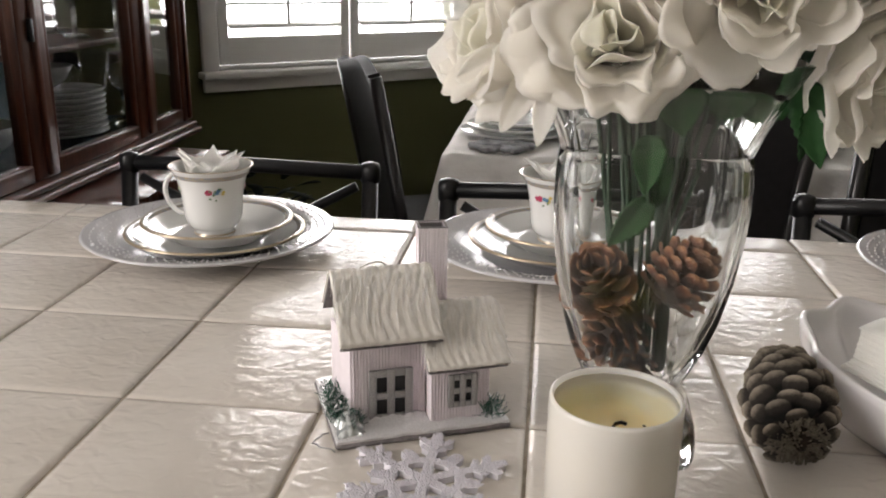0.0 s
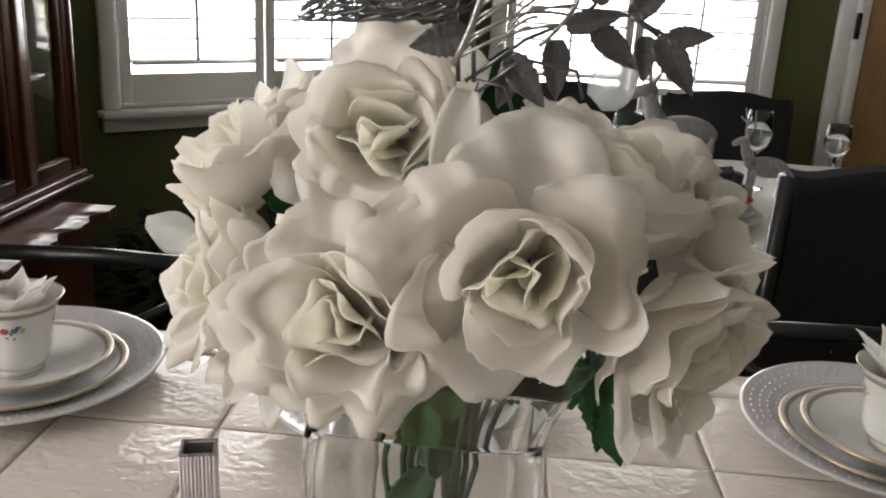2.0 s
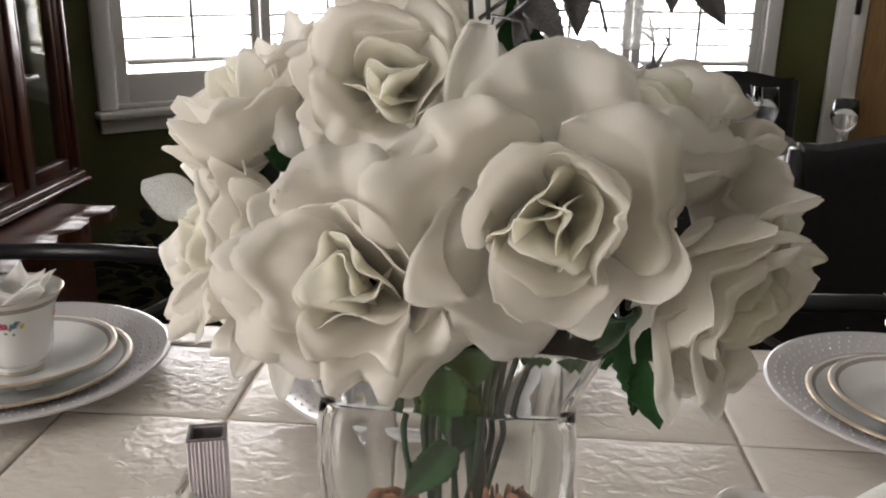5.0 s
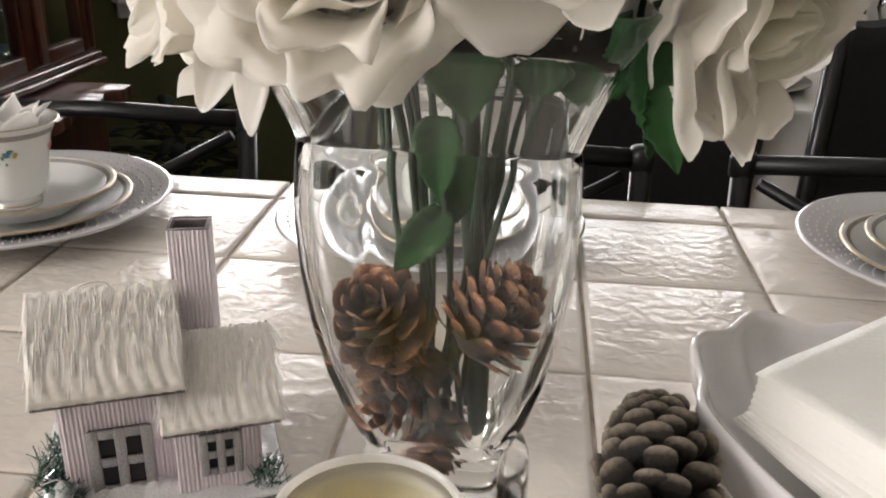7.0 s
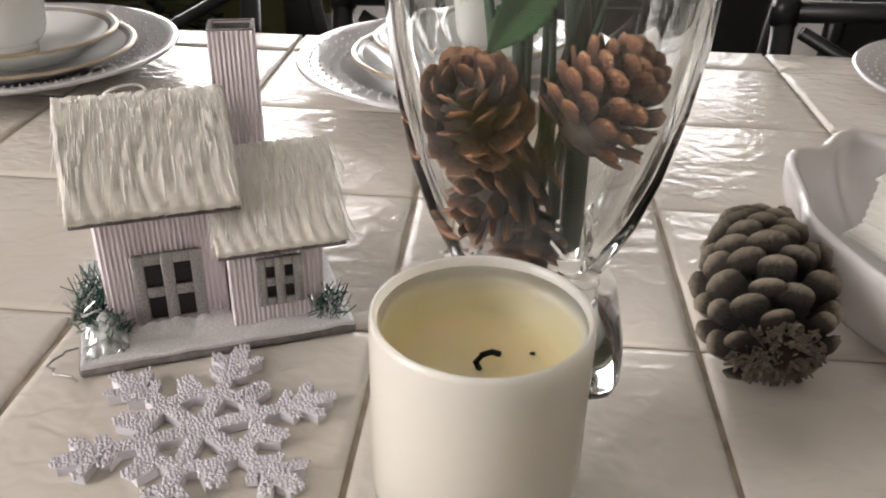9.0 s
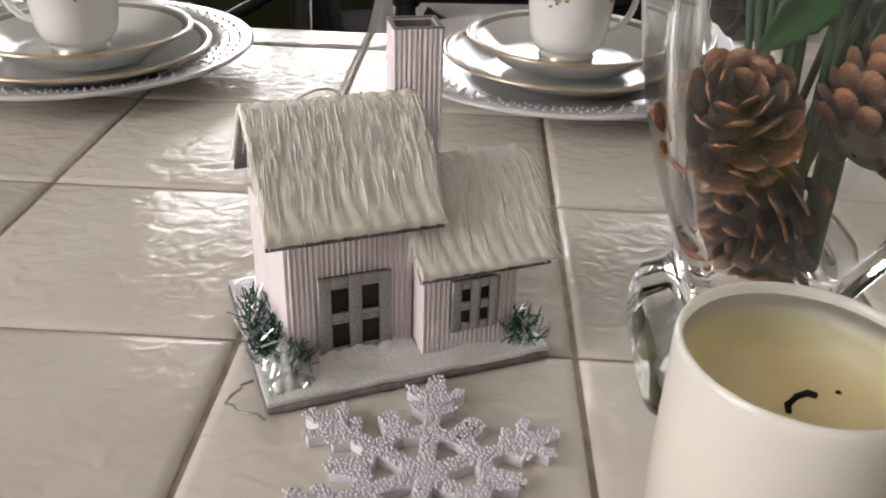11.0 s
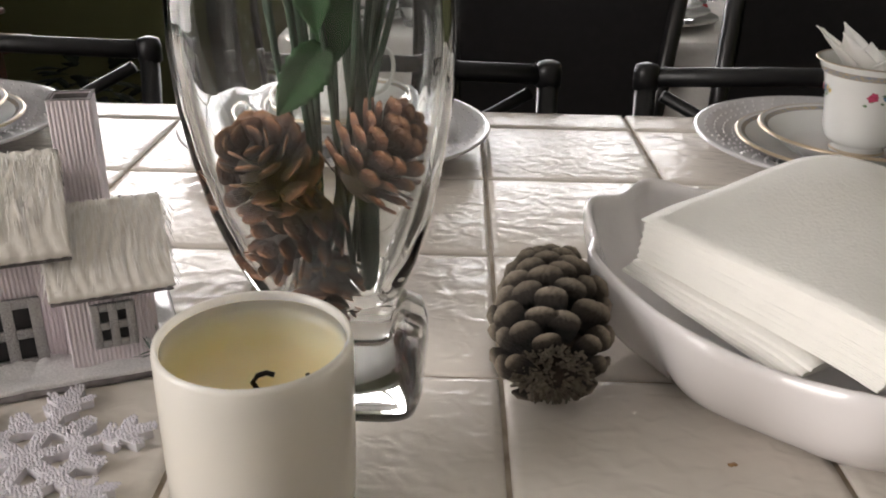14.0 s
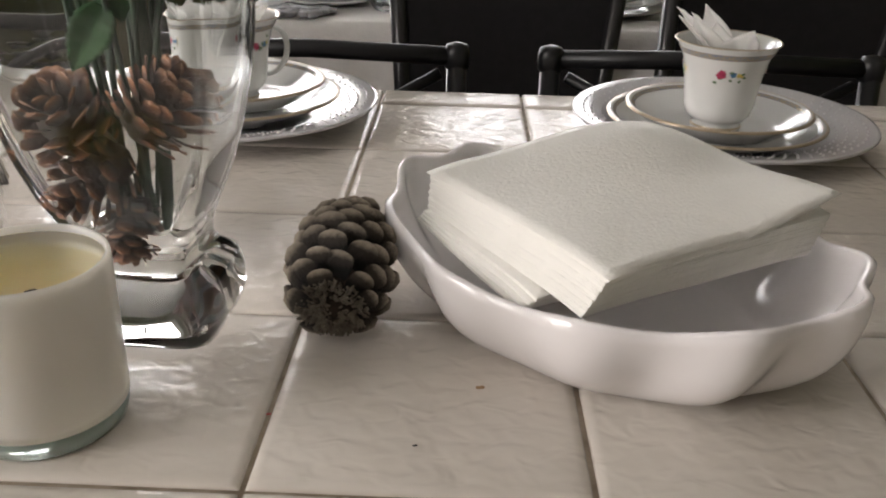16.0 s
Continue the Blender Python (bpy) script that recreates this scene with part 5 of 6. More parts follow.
def bowl_fn(thick, hgt, floor_):
    def k(f, a):
        wave = 1 + 0.025 * math.cos(11 * a + 0.6) * f ** 0.8 + 0.034 * math.cos(11 * a + 0.6) * math.sin(math.pi * f)
        rim = 0.0021 * math.cos(11 * a + 0.6) + 0.0065 * math.cos(2 * a)
        r = 0.72 + 0.28 * (1 - (1 - f) ** 1.6)
        return Vector(((BA * r - thick) * wave * math.cos(a), (BB * r - thick) * wave * math.sin(a), floor_ + (hgt + rim - floor_) * f ** 1.35))
    return k


bb = bmesh.new()
outer, inner = bowl_fn(0.0, 0.0585, 0.0), bowl_fn(0.005, 0.058, 0.006)
N, rings = 128, []
for f in [i / 12 for i in range(13)]:
    rings.append([bb.verts.new(outer(f, 2 * math.pi * i / N)) for i in range(N)])
tip = [(outer(1, 2 * math.pi * i / N) + inner(1, 2 * math.pi * i / N)) / 2 + Vector((0, 0, 0.0018)) for i in range(N)]
rings.append([bb.verts.new(q) for q in tip])
for f in [1 - i / 12 for i in range(13)]:
    rings.append([bb.verts.new(inner(f, 2 * math.pi * i / N)) for i in range(N)])
for a, b in zip(rings, rings[1:]):
    for i in range(N):
        bb.faces.new((a[i], a[(i + 1) % N], b[(i + 1) % N], b[i]))
bb.faces.new(rings[0][::-1])
bb.faces.new(rings[-1])
solid("serving_bowl", bb, BOWLWHITE, "white glazed oval bowl with wavy rim, holding paper napkins", "bowl", smooth=True, m=pose(BX, BY, TABLE + 0.0003, 0, 0, -42))


def napkin(k, cx, cy, z, w, h, rot, tk, mound, dip, curl=0.0):
    """A folded paper napkin, softly bent over those below it."""
    rs = random.Random(100 + k)
    j = rs.uniform(-0.12, 0.12)

    def fn(u, v):
        x, y = (u - 0.5) * w, (v - 0.5) * h
        m_ = mound * math.exp(-(((u - 0.20) / 0.36) ** 2 + ((v - 0.72) / 0.34) ** 2)) - dip * (max(0, u - 0.72) / 0.28) ** 2 * (0.4 + v * 0.4) - dip * 0.5 * (max(0, 0.2 - v) / 0.2) ** 2
        m_ += curl * (max(0, u - 0.55) / 0.45 * max(0, v - 0.55) / 0.45) ** 1.5 - 0.5 * curl * math.exp(-(((u - 1) / 0.25) ** 2 + ((v - 0.35) / 0.22) ** 2))
        return (x + 0.0003 * math.sin(v * 9 + k), y + 0.0003 * math.sin(u * 8 + k), m_ + 0.0006 * noise.noise(Vector((u * 4, v * 4, k))))
    return solid("paper_napkin", sheet(fn, 20, 20, tk), NAPKIN, "white embossed paper napkin in a stack in the bowl", "napkin", smooth=True,
                 m=pose(cx + rs.uniform(-.0003, .0003), cy + rs.uniform(-.0003, .0003), z, -1.5, 1.0, rot + j), group="napkin stack")


for k in range(4):
    napkin(k, 0.3690 + 0.0015 * k, 0.5350 + 0.0005 * k, TABLE + 0.0505 + 0.0021 * k, 0.116, 0.156, -62 + 1.2 * k, 0.0019, 0.005, 0.006 - 0.0006 * k)
for k in range(30):
    f = k / 29
    napkin(10 + k, 0.3870 + 0.0065 * f, 0.5310 + 0.004 * f, TABLE + 0.0590 + 0.00076 * k, 0.143 + 0.004 * f, 0.164 + 0.008 * f, -57 + 3 * f, 0.00072, 0.001 + 0.011 * f ** 2, 0.004 + 0.002 * f)
napkin(40, 0.3950, 0.5365, TABLE + 0.0826, 0.150, 0.180, -53.5, 0.0008, 0.0130, 0.0060, 0.010)

# ---------------------------------------------------------------- place settings


def band(r, z, dr, dz, n=72):
    """A thin painted band that stands a hair above the glaze."""
    bm = bmesh.new()
    A = [[bm.verts.new(((r + a) * math.cos(2 * math.pi * i / n), (r + a) * math.sin(2 * math.pi * i / n), z + b)) for i in range(n)] for a, b in ((0, 0), (dr, dz))]
    for i in range(n):
        bm.faces.new((A[0][i], A[0][(i + 1) % n], A[1][(i + 1) % n], A[1][i]))
    return bm


def charger(place):
    c = thing("dinner_plate", Matrix.Translation(place), "large grey-white dinner plate with a dotted embossed rim", "plate", "dinner plates")
    r = 0.144
    part("plate_body", lathe([(0.075, 0.0), (0.080, 0.0005), (0.084, 0.004), (0.110, 0.013), (r - 0.002, 0.0205), (r, 0.0222), (r - 0.001, 0.0238), (r - 0.004, 0.0238), (0.106, 0.0165), (0.086, 0.0085), (0.078, 0.0062), (0.002, 0.006)], 96), STONEWARE, c)
    bv, bf = [], []
    for row in range(4):
        rad = 0.107 + 0.0085 * row
        z = 0.0165 + (rad - 0.106) * 0.2355
        n = 64
        for i in range(n):
            a = 2 * math.pi * (i + 0.5 * (row % 2)) / n
            o = len(bv)
            x, y, s = rad * math.cos(a), rad * math.sin(a), 0.0017
            bv.append((x, y, z + 0.0019))
            bv.extend((x + s * math.cos(q * 1.0472), y + s * math.sin(q * 1.0472), z - 0.0004) for q in range(6))
            bf.extend((o, o + 1 + q, o + 1 + (q + 1) % 6) for q in range(6))
    d = bpy.data.meshes.new("dot")
    d.from_pydata(bv, [], bf)
    d.materials.append(STONEWARE)
    d.polygons.foreach_set("use_smooth", [True] * len(d.polygons))
    tagged(piece("dot", d, c, Matrix()), "raised dots", kind="stuff")
    return c


def blossoms(parent, fn, n, seed, spread, size):
    """Small painted blossoms and leaves on a glazed surface; fn(a, s) gives place and normal."""
    rs = random.Random(seed)
    for mat, name, count in ((PINK, "painted_blossom", 4), (BLUE, "painted_blossom", 3), (YELLOW, "painted_blossom", 2), (LEAFPAINT, "painted_leaf", 8)):
        bm = bmesh.new()
        for g in range(n):
            for _ in range(count):
                a0 = 2 * math.pi * g / n
                near = 1.0 if mat is LEAFPAINT else 0.30
                a, s = a0 + rs.gauss(0, spread * near) + {PINK: -spread * 1.3, BLUE: spread * 0.7, YELLOW: spread * 2.0, LEAFPAINT: spread * 0.5}[mat], rs.gauss(0, 0.6 * near) - (0.4 if mat is LEAFPAINT else 0)
                q, nn = fn(a, s)
                t1 = nn.cross(Vector((0, 0, 1))).normalized()
                t2 = nn.cross(t1)
                c = bm.verts.new(q + nn * 0.0008)
                r = size * rs.uniform(0.9, 1.1) * {PINK: 0.75, BLUE: 0.62, YELLOW: 0.5, LEAFPAINT: 0.45}[mat]
                ring = [bm.verts.new(q + nn * 0.0007 + (t1 * math.cos(k * math.pi / 10) + t2 * math.sin(k * math.pi / 10)) * r * (0.78 + 0.22 * math.cos(k * math.pi / 2)) * (1.0 if mat is not LEAFPAINT else 0.55 + 0.45 * abs(math.cos(k * math.pi / 10 + a * 9)))) for k in range(20)]
                for k in range(20):
                    bm.faces.new((c, ring[k], ring[(k + 1) % 20]))
        tagged(part(name, bm, mat, parent), "tiny painted spray", kind="stuff")


def gold_plate(name, place, r, h, label, flowers, group):
    c = thing(name, Matrix.Translation(place), label, "saucer" if name == "saucer" else "plate", group)
    b = r * 0.56
    part("plate_body", lathe([(b, 0.0), (b + 0.001, 0.002), (b + 0.012, 0.004), (r - 0.002, h - 0.001), (r, h), (r - 0.001, h + 0.0016), (r - 0.004, h + 0.0012), (b + 0.012, 0.0062), (b - 0.004, 0.0042), (0.002, 0.004)], 80), PORCELAIN, c)
    part("gold_rim", lathe([(r - 0.0022, h + 0.0016), (r - 0.0010, h + 0.0018), (r + 0.0004, h + 0.0004), (r + 0.0002, h - 0.0006)], 80, cap=False), GOLD, c)
    sl = (h + 0.0012 - 0.0062) / (r - 0.004 - b - 0.012)
    rb = r - 0.009
    part("painted_band", band(rb, 0.0062 + (rb - b - 0.012) * sl + 0.0003, 0.0035, 0.0035 * sl), BANDBLUE, c)
    if flowers:
        def fn(a, s):
            rad = b + 0.012 + (r - b - 0.022) * (0.45 + 0.25 * s)
            return Vector((rad * math.cos(a), rad * math.sin(a), 0.0062 + (rad - b - 0.012) * sl)), Vector((0, 0, 1))
        blossoms(c, fn, 6, int(r * 1000), 0.10, 0.0042)
    return c


CUP = [(0.0205, 0.0), (0.0235, 0.0006), (0.0240, 0.003), (0.0222, 0.006), (0.0215, 0.0085), (0.0260, 0.0105), (0.0305, 0.0160), (0.0330, 0.025), (0.0345, 0.040), (0.0365, 0.058), (0.0405, 0.075), (0.0470, 0.0875), (0.0488, 0.0895)]


def cup_radius(z):
    for (r0, z0), (r1, z1) in zip(CUP, CUP[1:]):
        if z0 <= z <= z1 and z1 > z0:
            return r0 + (r1 - r0) * (z - z0) / (z1 - z0)
    return CUP[-1][0]


def teacup(place, handle, seed, turn, petals, label):
    c = thing("teacup", Matrix.Translation(place) @ Matrix.Rotation(radians(turn), 4, "Z") @ Matrix.Diagonal((0.95, 0.95, 0.89, 1)), label, "cup", "teacups")
    inn = [(r - 0.0022, z) for r, z in CUP[::-1] if z > 0.012]
    part("cup_body", lathe(CUP + [(0.0480, 0.0902)] + inn + [(0.002, 0.013)], 72), PORCELAIN, c)
    part("gold_rim", lathe([(0.0470, 0.0899), (0.0482, 0.0906), (0.0492, 0.0896)], 72, cap=False), GOLD, c)
    part("painted_band", band(cup_radius(0.0775) + 0.0003, 0.0775, cup_radius(0.0835) - cup_radius(0.0775), 0.006), BANDBLUE, c)
    part("foot_ring", band(0.0243, 0.0028, -0.0008, 0.002), GOLD, c)
    a = radians(handle - turn)
    o = Vector((math.cos(a), math.sin(a), 0))
    pts = []
    for k in range(15):
        t = k / 14
        ang = math.pi * (0.5 - t)
        rad = 0.0375 + 0.022 * math.cos(ang) * (1 - 0.25 * t) - 0.004 * t
        pts.append(o * rad + Vector((0, 0, 0.053 + 0.026 * math.sin(ang))))
    part("handle", tube(pts, 0.0030, 10), PORCELAIN, c)

    def fn(an, s):
        z = 0.063 + 0.0065 * s
        return Vector((cup_radius(z) * math.cos(an), cup_radius(z) * math.sin(an), z)), Vector((math.cos(an), math.sin(an), 0.0))
    blossoms(c, fn, 4, seed, 0.13, 0.0050)
    rs = random.Random(seed)
    pg = thing("fabric_petals", Matrix.Translation(place), "white silk petals tucked into a teacup", "petals", "petals in the cups")
    for k in range(petals[0]):
        an = petals[1] + (petals[2] * k / max(1, petals[0] - 1) if petals[0] > 1 else 0) + rs.uniform(-0.2, 0.2)
        ti = rs.uniform(0.25, 0.75)
        L, W = rs.uniform(0.040, 0.056) * petals[3], rs.uniform(0.014, 0.021)
        dd = Vector((math.cos(an) * ti, math.sin(an) * ti, 1)).normalized()
        b0 = Vector((math.cos(an) * 0.014, math.sin(an) * 0.014, 0.061))
        sd = Vector((-math.sin(an), math.cos(an), 0))

        def f2(u, v, b0=b0, dd=dd, sd=sd, L=L, W=W, an=an, k=k):
            cc = 2 * u - 1
            w = W * math.sin(math.pi * (0.15 + 0.80 * v) ** 0.9)
            return b0 + dd * (L * v * (1 - 0.12 * cc * cc)) + sd * (w * cc) + Vector((math.cos(an), math.sin(an), -0.2)) * (0.010 * v * v - 0.005 * cc * cc + 0.003 * noise.noise(Vector((cc * 2, v * 2, k + seed))))
        part("petal", sheet(f2, 8, 8, 0.0005), SILKWHITE, pg)
    return c


for px, py, sx, sy, cx, cy, hd, sd_, turn, pet in (
        (-0.331, 0.893, -0.316, 0.872, -0.315, 0.866, 190, 31, 205, (13, 0.0, 12.0, 0.80)),
        (0.069, 0.908, 0.074, 0.906, 0.074, 0.903, 5, 32, 240, (9, 0.3, 11.5, 0.75)),
        (0.549, 0.903, 0.536, 0.876, 0.532, 0.858, 60, 33, 262, (6, 1.8, 3.0, 0.95))):
    charger((px, py, TABLE + 0.0003))
    gold_plate("side_plate", (sx, sy, TABLE + 0.0068), 0.101, 0.0215, "white side plate with a gold rim under the saucer", False, "side plates")
    gold_plate("saucer", (cx + 0.002, cy + 0.006, TABLE + 0.0190), 0.0845, 0.0215, "white porcelain saucer with gold rim and painted flowers", True, "saucers")
    teacup((cx, cy, TABLE + 0.0236), hd, sd_, turn, pet, "white porcelain teacup with painted flowers and gold rim, holding silk petals")

# ---------------------------------------------------------------- counter stools


def counter_stool(xa, xb, y):
    """Black metal cross-back stool facing the table, its rail behind the table's far edge."""
    s = thing("counter_stool", pose(0, 0, 0), "black metal cross-back counter stool pushed up to the table", "stool", "stools along the table")
    top = 0.770
    for x in (xa, xb):
        part("back_post", tube([(x, y - 0.06, FLOOR), (x, y - 0.05, 0.46), (x, y, top)], 0.0125, 12), BLACKMETAL, s)
        part("front_leg", tube([(x, y - 0.40, FLOOR), (x, y - 0.38, 0.455)], 0.0125, 12), BLACKMETAL, s)
        part("finial", lathe([(0.0125, -0.016), (0.0150, -0.014), (0.0156, 0.004), (0.0135, 0.013), (0.005, 0.016)], 16), BLACKMETAL, s, m=Matrix.Translation((x, y + 0.001, top + 0.001)))
        part("side_rail", tube([(x, y - 0.06, 0.08), (x, y - 0.39, 0.08)], 0.009, 10), BLACKMETAL, s)
    part("top_rail", tube([(xa, y + 0.001, top), ((xa + xb) / 2, y + 0.012, top + 0.002), (xb, y + 0.001, top)], 0.0115, 12), BLACKMETAL, s)
    part("cross_bar", tube([(xa + 0.02, y - 0.004, top - 0.02), ((xa + xb) / 2, y - 0.012, 0.66), (xb - 0.015, y - 0.04, 0.50)], 0.0075, 10), BLACKMETAL, s)
    part("cross_bar", tube([(xb - 0.02, y - 0.004, top - 0.02), ((xa + xb) / 2, y - 0.027, 0.66), (xa + 0.015, y - 0.04, 0.50)], 0.0075, 10), BLACKMETAL, s)
    part("lower_rail", tube([(xa, y - 0.045, 0.495), (xb, y - 0.045, 0.495)], 0.009, 10), BLACKMETAL, s)
    part("seat", box(xa - 0.012, xb + 0.012, y - 0.41, y - 0.03, 0.456, 0.486, 0.01), BLACKWOOD, s)
    part("footrest", tube([(xa, y - 0.39, 0.08), (xb, y - 0.39, 0.08)], 0.009, 10), BLACKMETAL, s)


for xa, xb, y in ((-0.585, -0.205, 1.21), (-0.077, 0.288, 1.13), (0.402, 0.790, 1.13)):
    counter_stool(xa, xb, y)

# ---------------------------------------------------------------- second table and its chairs
def crest_chair(m, w, top, label):
    """Tall black chair; x across, its back's plane at y = 0, seat towards +y; z from the floor."""
    c = thing("dining_chair", m, label, "chair", "chairs round the far table")
    h = w / 2

    def crest(x):
        t = abs(x) / h
        return top + 0.028 * math.cos(t * math.pi / 2) ** 1.4 + 0.010 * max(0, t - 0.8) / 0.2
    bm = sheet(lambda u, v: ((u - 0.5) * w * (0.94 + 0.06 * v), -0.07 * v * v + 0.012 * math.cos((u - 0.5) * 3), 0.42 + (crest((u - 0.5) * w) - 0.42) * v), 24, 14, 0.028)
    part("backrest", bm, BLACKCLOTH, c)
    for sg in (-1, 1):
        part("back_post", tube([(sg * (h - 0.014), 0.05, 0.0), (sg * (h - 0.014), 0.02, 0.42), (sg * (h + 0.004), -0.066, top + 0.002)], 0.017, 10), BLACKWOOD, c)
        part("front_leg", box(sg * (h - 0.02) - 0.018, sg * (h - 0.02) + 0.018, 0.42, 0.456, 0, 0.40, 0.003), BLACKWOOD, c)
    part("seat", box(-h, h, 0.045, 0.48, 0.401, 0.475, 0.016, 3), BLACKCLOTH, c)
    return c


CH = "tall black chair with a curved crest at the clothed table"
crest_chair(pose(0.372, 1.78, FLOOR, 0, 0, 0), 0.405, 0.895, CH)
crest_chair(pose(0.880, 1.77, FLOOR, 0, 0, 0), 0.410, 0.900, CH)
crest_chair(pose(0.845, 2.86, FLOOR, 0, 0, 180), 0.38, 0.885, CH)
crest_chair(pose(0.36, 2.86, FLOOR, 0, 0, 180), 0.38, 0.885, CH)
crest_chair(pose(-0.372, 2.19, FLOOR, 0, 0, -66), 0.40, 0.865, CH)

t2 = thing("far_table", pose(0, 0, 0), "dark table under a white cloth", "table")
part("tabletop", box(-0.155, 1.35, 1.83, 2.74, TABLE2 - 0.035, TABLE2 - 0.004), BLACKWOOD, t2)
for x in (-0.07, 1.27):
    for y in (1.9, 2.66):
        part("leg", box(x - 0.035, x + 0.035, y - 0.035, y + 0.035, FLOOR, TABLE2 - 0.036, 0.004), BLACKWOOD, t2)


def cloth_fn(u, v):
    """u across from -0.1 to 1.1, v across from -0.1 to 1.1: past the edge it hangs down in folds."""
    x, y = -0.160 + 1.515 * min(1, max(0, u)), 1.822 + 0.925 * min(1, max(0, v))
    hx, hy = max(0, -u) + max(0, u - 1), max(0, -v) + max(0, v - 1)
    fold = 0.5 + 0.5 * math.sin(x * 26 + 3 * math.sin(x * 7)) if hy else 0.5 + 0.5 * math.sin(y * 28 + 2 * math.sin(y * 5))
    hang = max(hx, hy)
    dx = (-1 if u < 0 else 1 if u > 1 else 0) * (0.010 + 0.06 * hang / 0.2 * fold) if hx else 0
    dy = (-1 if v < 0 else 1 if v > 1 else 0) * (0.010 + 0.06 * hang / 0.2 * fold) if hy else 0
    return (x + dx, y + dy, TABLE2 - 1.15 * hang - 0.02 * hang * fold + 0.002 * noise.noise(Vector((x * 9, y * 9, 0))))


solid("tablecloth", sheet(lambda u, v: cloth_fn(-0.16 + 1.32 * u, -0.16 + 1.32 * v), 110, 90, 0.003), CLOTH, "white tablecloth draped over the far table", "tablecloth", smooth=True)

for x, y in ((-0.02, 2.06), (0.26, 2.02), (0.60, 2.03), (1.00, 2.05), (0.45, 2.58)):
    for k in range(3):
        ob = thing("stacked_plate", pose(x, y, TABLE2 + 0.003 + 0.013 * k), "white plate in a stack on the far table", "plate", "plates on the far table")
        r = 0.135 - 0.018 * k
        part("dish", lathe([(r * 0.55, 0.0), (r * 0.62, 0.002), (r, 0.016), (r, 0.0185), (r * 0.60, 0.007), (0.004, 0.006)], 40), PORCELAIN, ob)
for i, (x, y, h) in enumerate(((1.035, 2.47, 0.165), (0.13, 2.20, 0.20), (0.19, 2.30, 0.17), (0.44, 2.20, 0.2), (0.52, 2.34, 0.18), (0.02, 2.24, 0.2))):
    stemware("wine_glass", pose(x, y, TABLE2 + 0.002), h, 0.036, "clear stemmed wine glass on the far table", group="wine glasses")
for x, y in ((0.13, 1.96), (0.07, 2.12), (0.17, 2.08)):
    cb = thing("crystal_bowl", pose(x, y, TABLE2 + 0.003), "cut crystal bowl on the far table", "bowl", "crystal bowls")
    part("bowl_body", lathe([(0.02, 0), (0.03, 0.004), (0.055, 0.04), (0.06, 0.055), (0.056, 0.055), (0.05, 0.04), (0.026, 0.012), (0.002, 0.01)], 20, lambda a, z: 1 + 0.05 * math.cos(10 * a)), CRYSTAL, cb).visible_shadow = False
sf = thing("felt_snowflake", pose(-0.045, 1.895, TABLE2 + 0.004), "grey felt snowflake on the white cloth", "ornament")
for k in range(6):
    c, s = math.cos(k * math.pi / 3), math.sin(k * math.pi / 3)
    bm = box(0.012, 0.075, -0.010, 0.010, 0, 0.012, 0.004)
    box(0.040, 0.062, -0.026, 0.026, 0.001, 0.0115, 0.004, bm=bm)
    part("arm", bm, FELT, sf, m=Matrix.Rotation(k * math.pi / 3, 4, "Z"))
part("hub", lathe([(0.018, 0), (0.02, 0.003), (0.02, 0.0125), (0.002, 0.0135)], 12), FELT, sf)


def deer(m, s, label):
    d = thing("deer_figurine", m, label, "figurine", "deer on the far table")
    bm = bmesh.new()
    bmesh.ops.create_icosphere(bm, subdivisions=3, radius=1.0)
    for v in bm.verts:
        v.co = Vector((v.co.x * 0.075 * s, v.co.y * 0.032 * s, (v.co.z * 0.036 + 0.006 * v.co.x) * s + 0.12 * s))
    for x, y in ((-0.055, -0.018), (-0.05, 0.018), (0.05, -0.018), (0.055, 0.018)):
        tube([(x * s, y * s, 0.115 * s), (x * 1.05 * s, y * s, 0.06 * s), (x * s, y * s, 0)], 0.010 * s, 8, bm, taper=0.006 * s)
    tube([(0.06 * s, 0, 0.13 * s), (0.085 * s, 0, 0.17 * s), (0.095 * s, 0, 0.205 * s)], 0.022 * s, 10, bm, taper=0.014 * s)
    tube([(0.085 * s, 0, 0.21 * s), (0.115 * s, 0, 0.205 * s), (0.135 * s, 0, 0.195 * s)], 0.017 * s, 10, bm, taper=0.008 * s)
    for sg in (-1, 1):
        tube([(0.09 * s, sg * 0.008 * s, 0.22 * s), (0.08 * s, sg * 0.03 * s, 0.26 * s), (0.09 * s, sg * 0.04 * s, 0.31 * s)], 0.004 * s, 6, bm, taper=0.002 * s)
        tube([(0.08 * s, sg * 0.03 * s, 0.26 * s), (0.10 * s, sg * 0.045 * s, 0.28 * s)], 0.003 * s, 6, bm, taper=0.002 * s)
    ob = part("deer_body", bm, FELT, d)
    return d


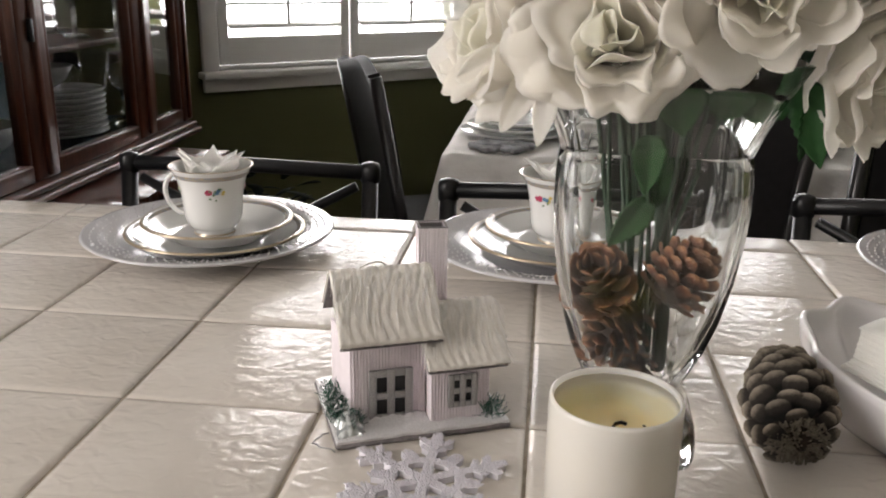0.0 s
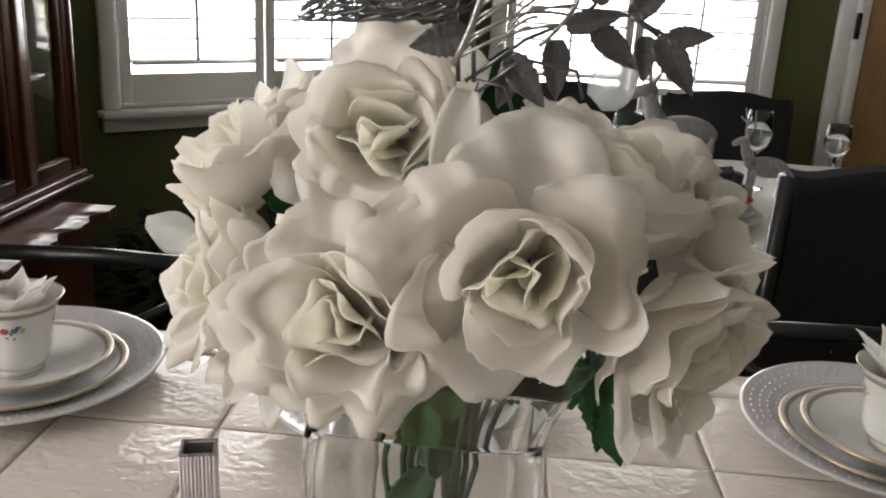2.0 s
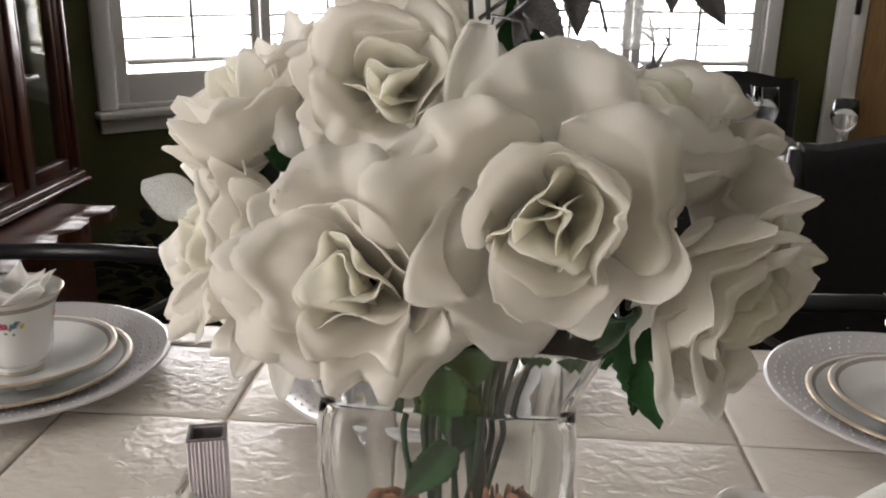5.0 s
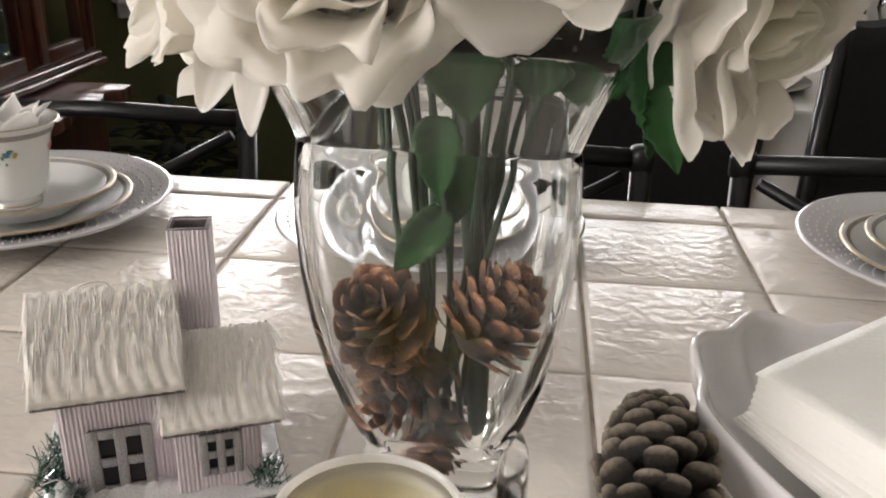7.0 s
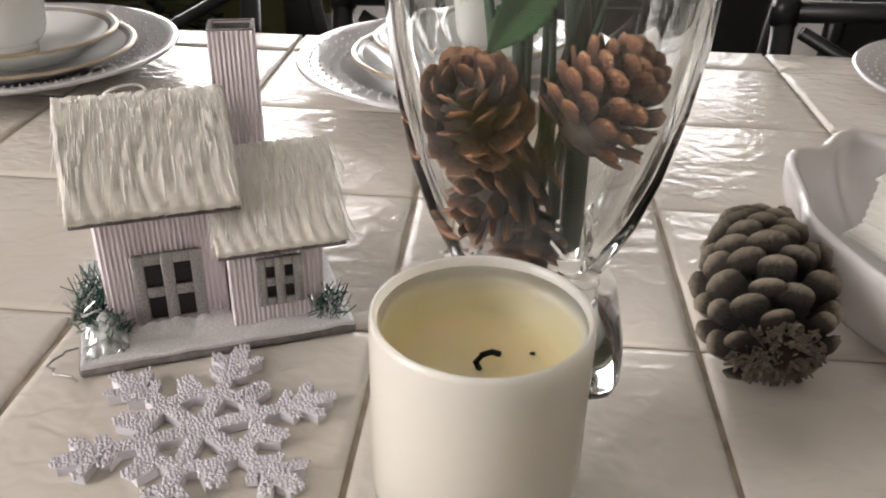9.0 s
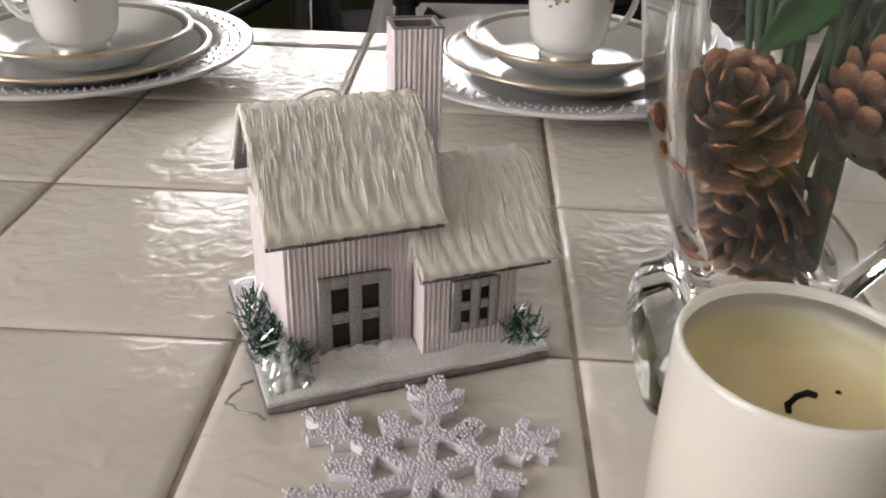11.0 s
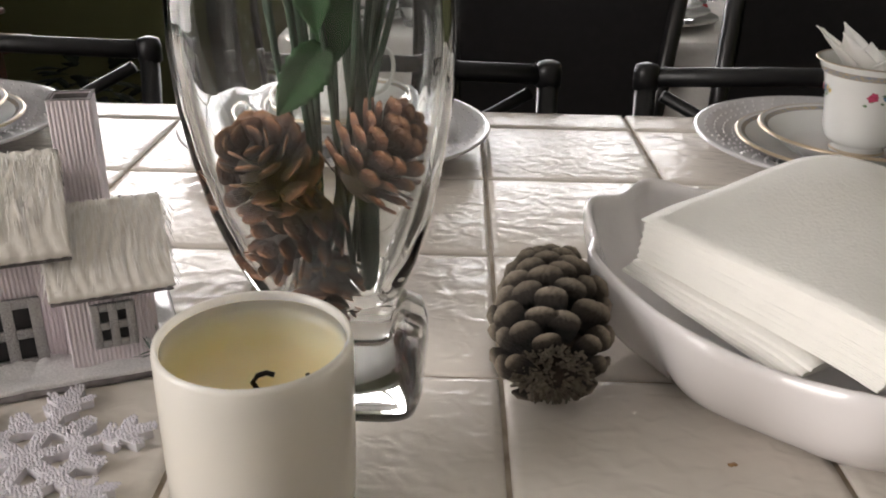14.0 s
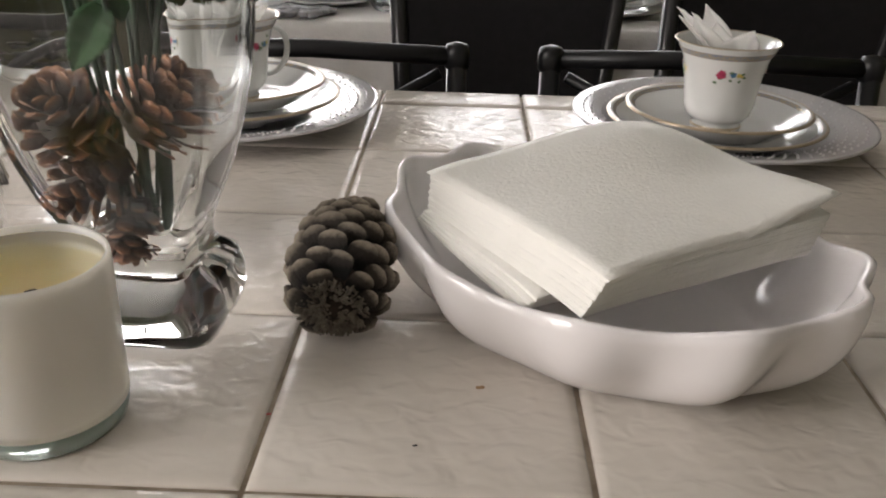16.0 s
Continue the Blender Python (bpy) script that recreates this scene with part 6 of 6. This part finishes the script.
deer(pose(0.60, 2.30, TABLE2 + 0.003, 0, 0, 200), 1.2, "frosted grey deer figurine on the far table")
deer(pose(0.79, 2.22, TABLE2 + 0.003, 0, 0, 190), 0.72, "frosted grey deer figurine on the far table")
cp = stemware("crystal_hurricane", pose(0.80, 2.38, TABLE2 + 0.003), 0.20, 0.036, "sparkling cut crystal candle holder on the far table", "candle holder", CRYSTAL)
wf = thing("white_blossom", pose(0.66, 2.18, TABLE2 + 0.003), "white silk blossom lying on the far table", "flower")
for k in range(12):
    an = k * 2.4
    part("petal", sheet(lambda u, v: (math.cos(an) * (0.01 + 0.05 * v) - math.sin(an) * 0.022 * (2 * u - 1) * math.sin(math.pi * (0.1 + 0.8 * v)), math.sin(an) * (0.01 + 0.05 * v) + math.cos(an) * 0.022 * (2 * u - 1) * math.sin(math.pi * (0.1 + 0.8 * v)), 0.02 + 0.004 * k + 0.02 * v * v), 5, 6, 0.0006), SILKWHITE, wf)
for k in range(3):
    solid("red_berry", lathe([(0.001, 0), (0.007, 0.004), (0.009, 0.009), (0.007, 0.014), (0.001, 0.017)], 14), RED, "small red berry on the far table", "berry", smooth=True, m=pose(0.725 + 0.014 * k, 2.20 + 0.01 * (k % 2), TABLE2 + 0.003), group="red berries")

for x, y, s, mat, lab in ((0.312, 0.448, 0.0020, TANWOOD, "orange-brown crumb on the ivory tiles"), (0.208, 0.418, 0.0011, RED, "tiny red speck on the ivory tiles"), (0.281, 0.398, 0.0010, CHAR, "tiny dark speck on the ivory tiles")):
    solid("crumb", lathe([(s * 0.5, 0), (s, s * 0.12), (s * 0.8, s * 0.3), (s * 0.2, s * 0.42)], 9, lambda a, z: 1 + 0.35 * math.sin(2 * a + 1) + 0.15 * math.sin(5 * a)), mat, lab, "crumb", m=pose(x, y, TABLE + 0.0005), group="crumbs on the table")

# ---------------------------------------------------------------- tiles of the table
JOINT = 0.0027
full = tile_mesh(TP - JOINT, TP - JOINT)
rs = random.Random(77)
for i in range(I0, I1):
    for j in range(J0, J1):
        piece("tile", full, tab, pose(TX + (i + 0.5) * TP, TY + (j + 0.5) * TP, TABLE + rs.uniform(-0.0003, 0.0003), rs.uniform(-.12, .12), rs.uniform(-.12, .12), rs.choice((0, 90, 180, 270))))
edge = tile_mesh(TP - JOINT, 0.056, z_low=-0.05)
for i in range(I0, I1):
    for y, r in ((TY + J1 * TP + 0.056 / 2 + 0.0018, 0), (TY + J0 * TP - 0.056 / 2 - 0.0018, 180)):
        piece("trim_tile", edge, tab, pose(TX + (i + 0.5) * TP, y, TABLE + 0.0002, -1.0 if r == 0 else 1.0, 0, 0))
edge2 = tile_mesh(0.056, TP - JOINT, z_low=-0.05)
for j in range(J0, J1):
    for x in (TX + I0 * TP - 0.056 / 2 - 0.0018, TX + I1 * TP + 0.056 / 2 + 0.0018):
        piece("trim_tile", edge2, tab, pose(x, TY + (j + 0.5) * TP, TABLE + 0.0002))
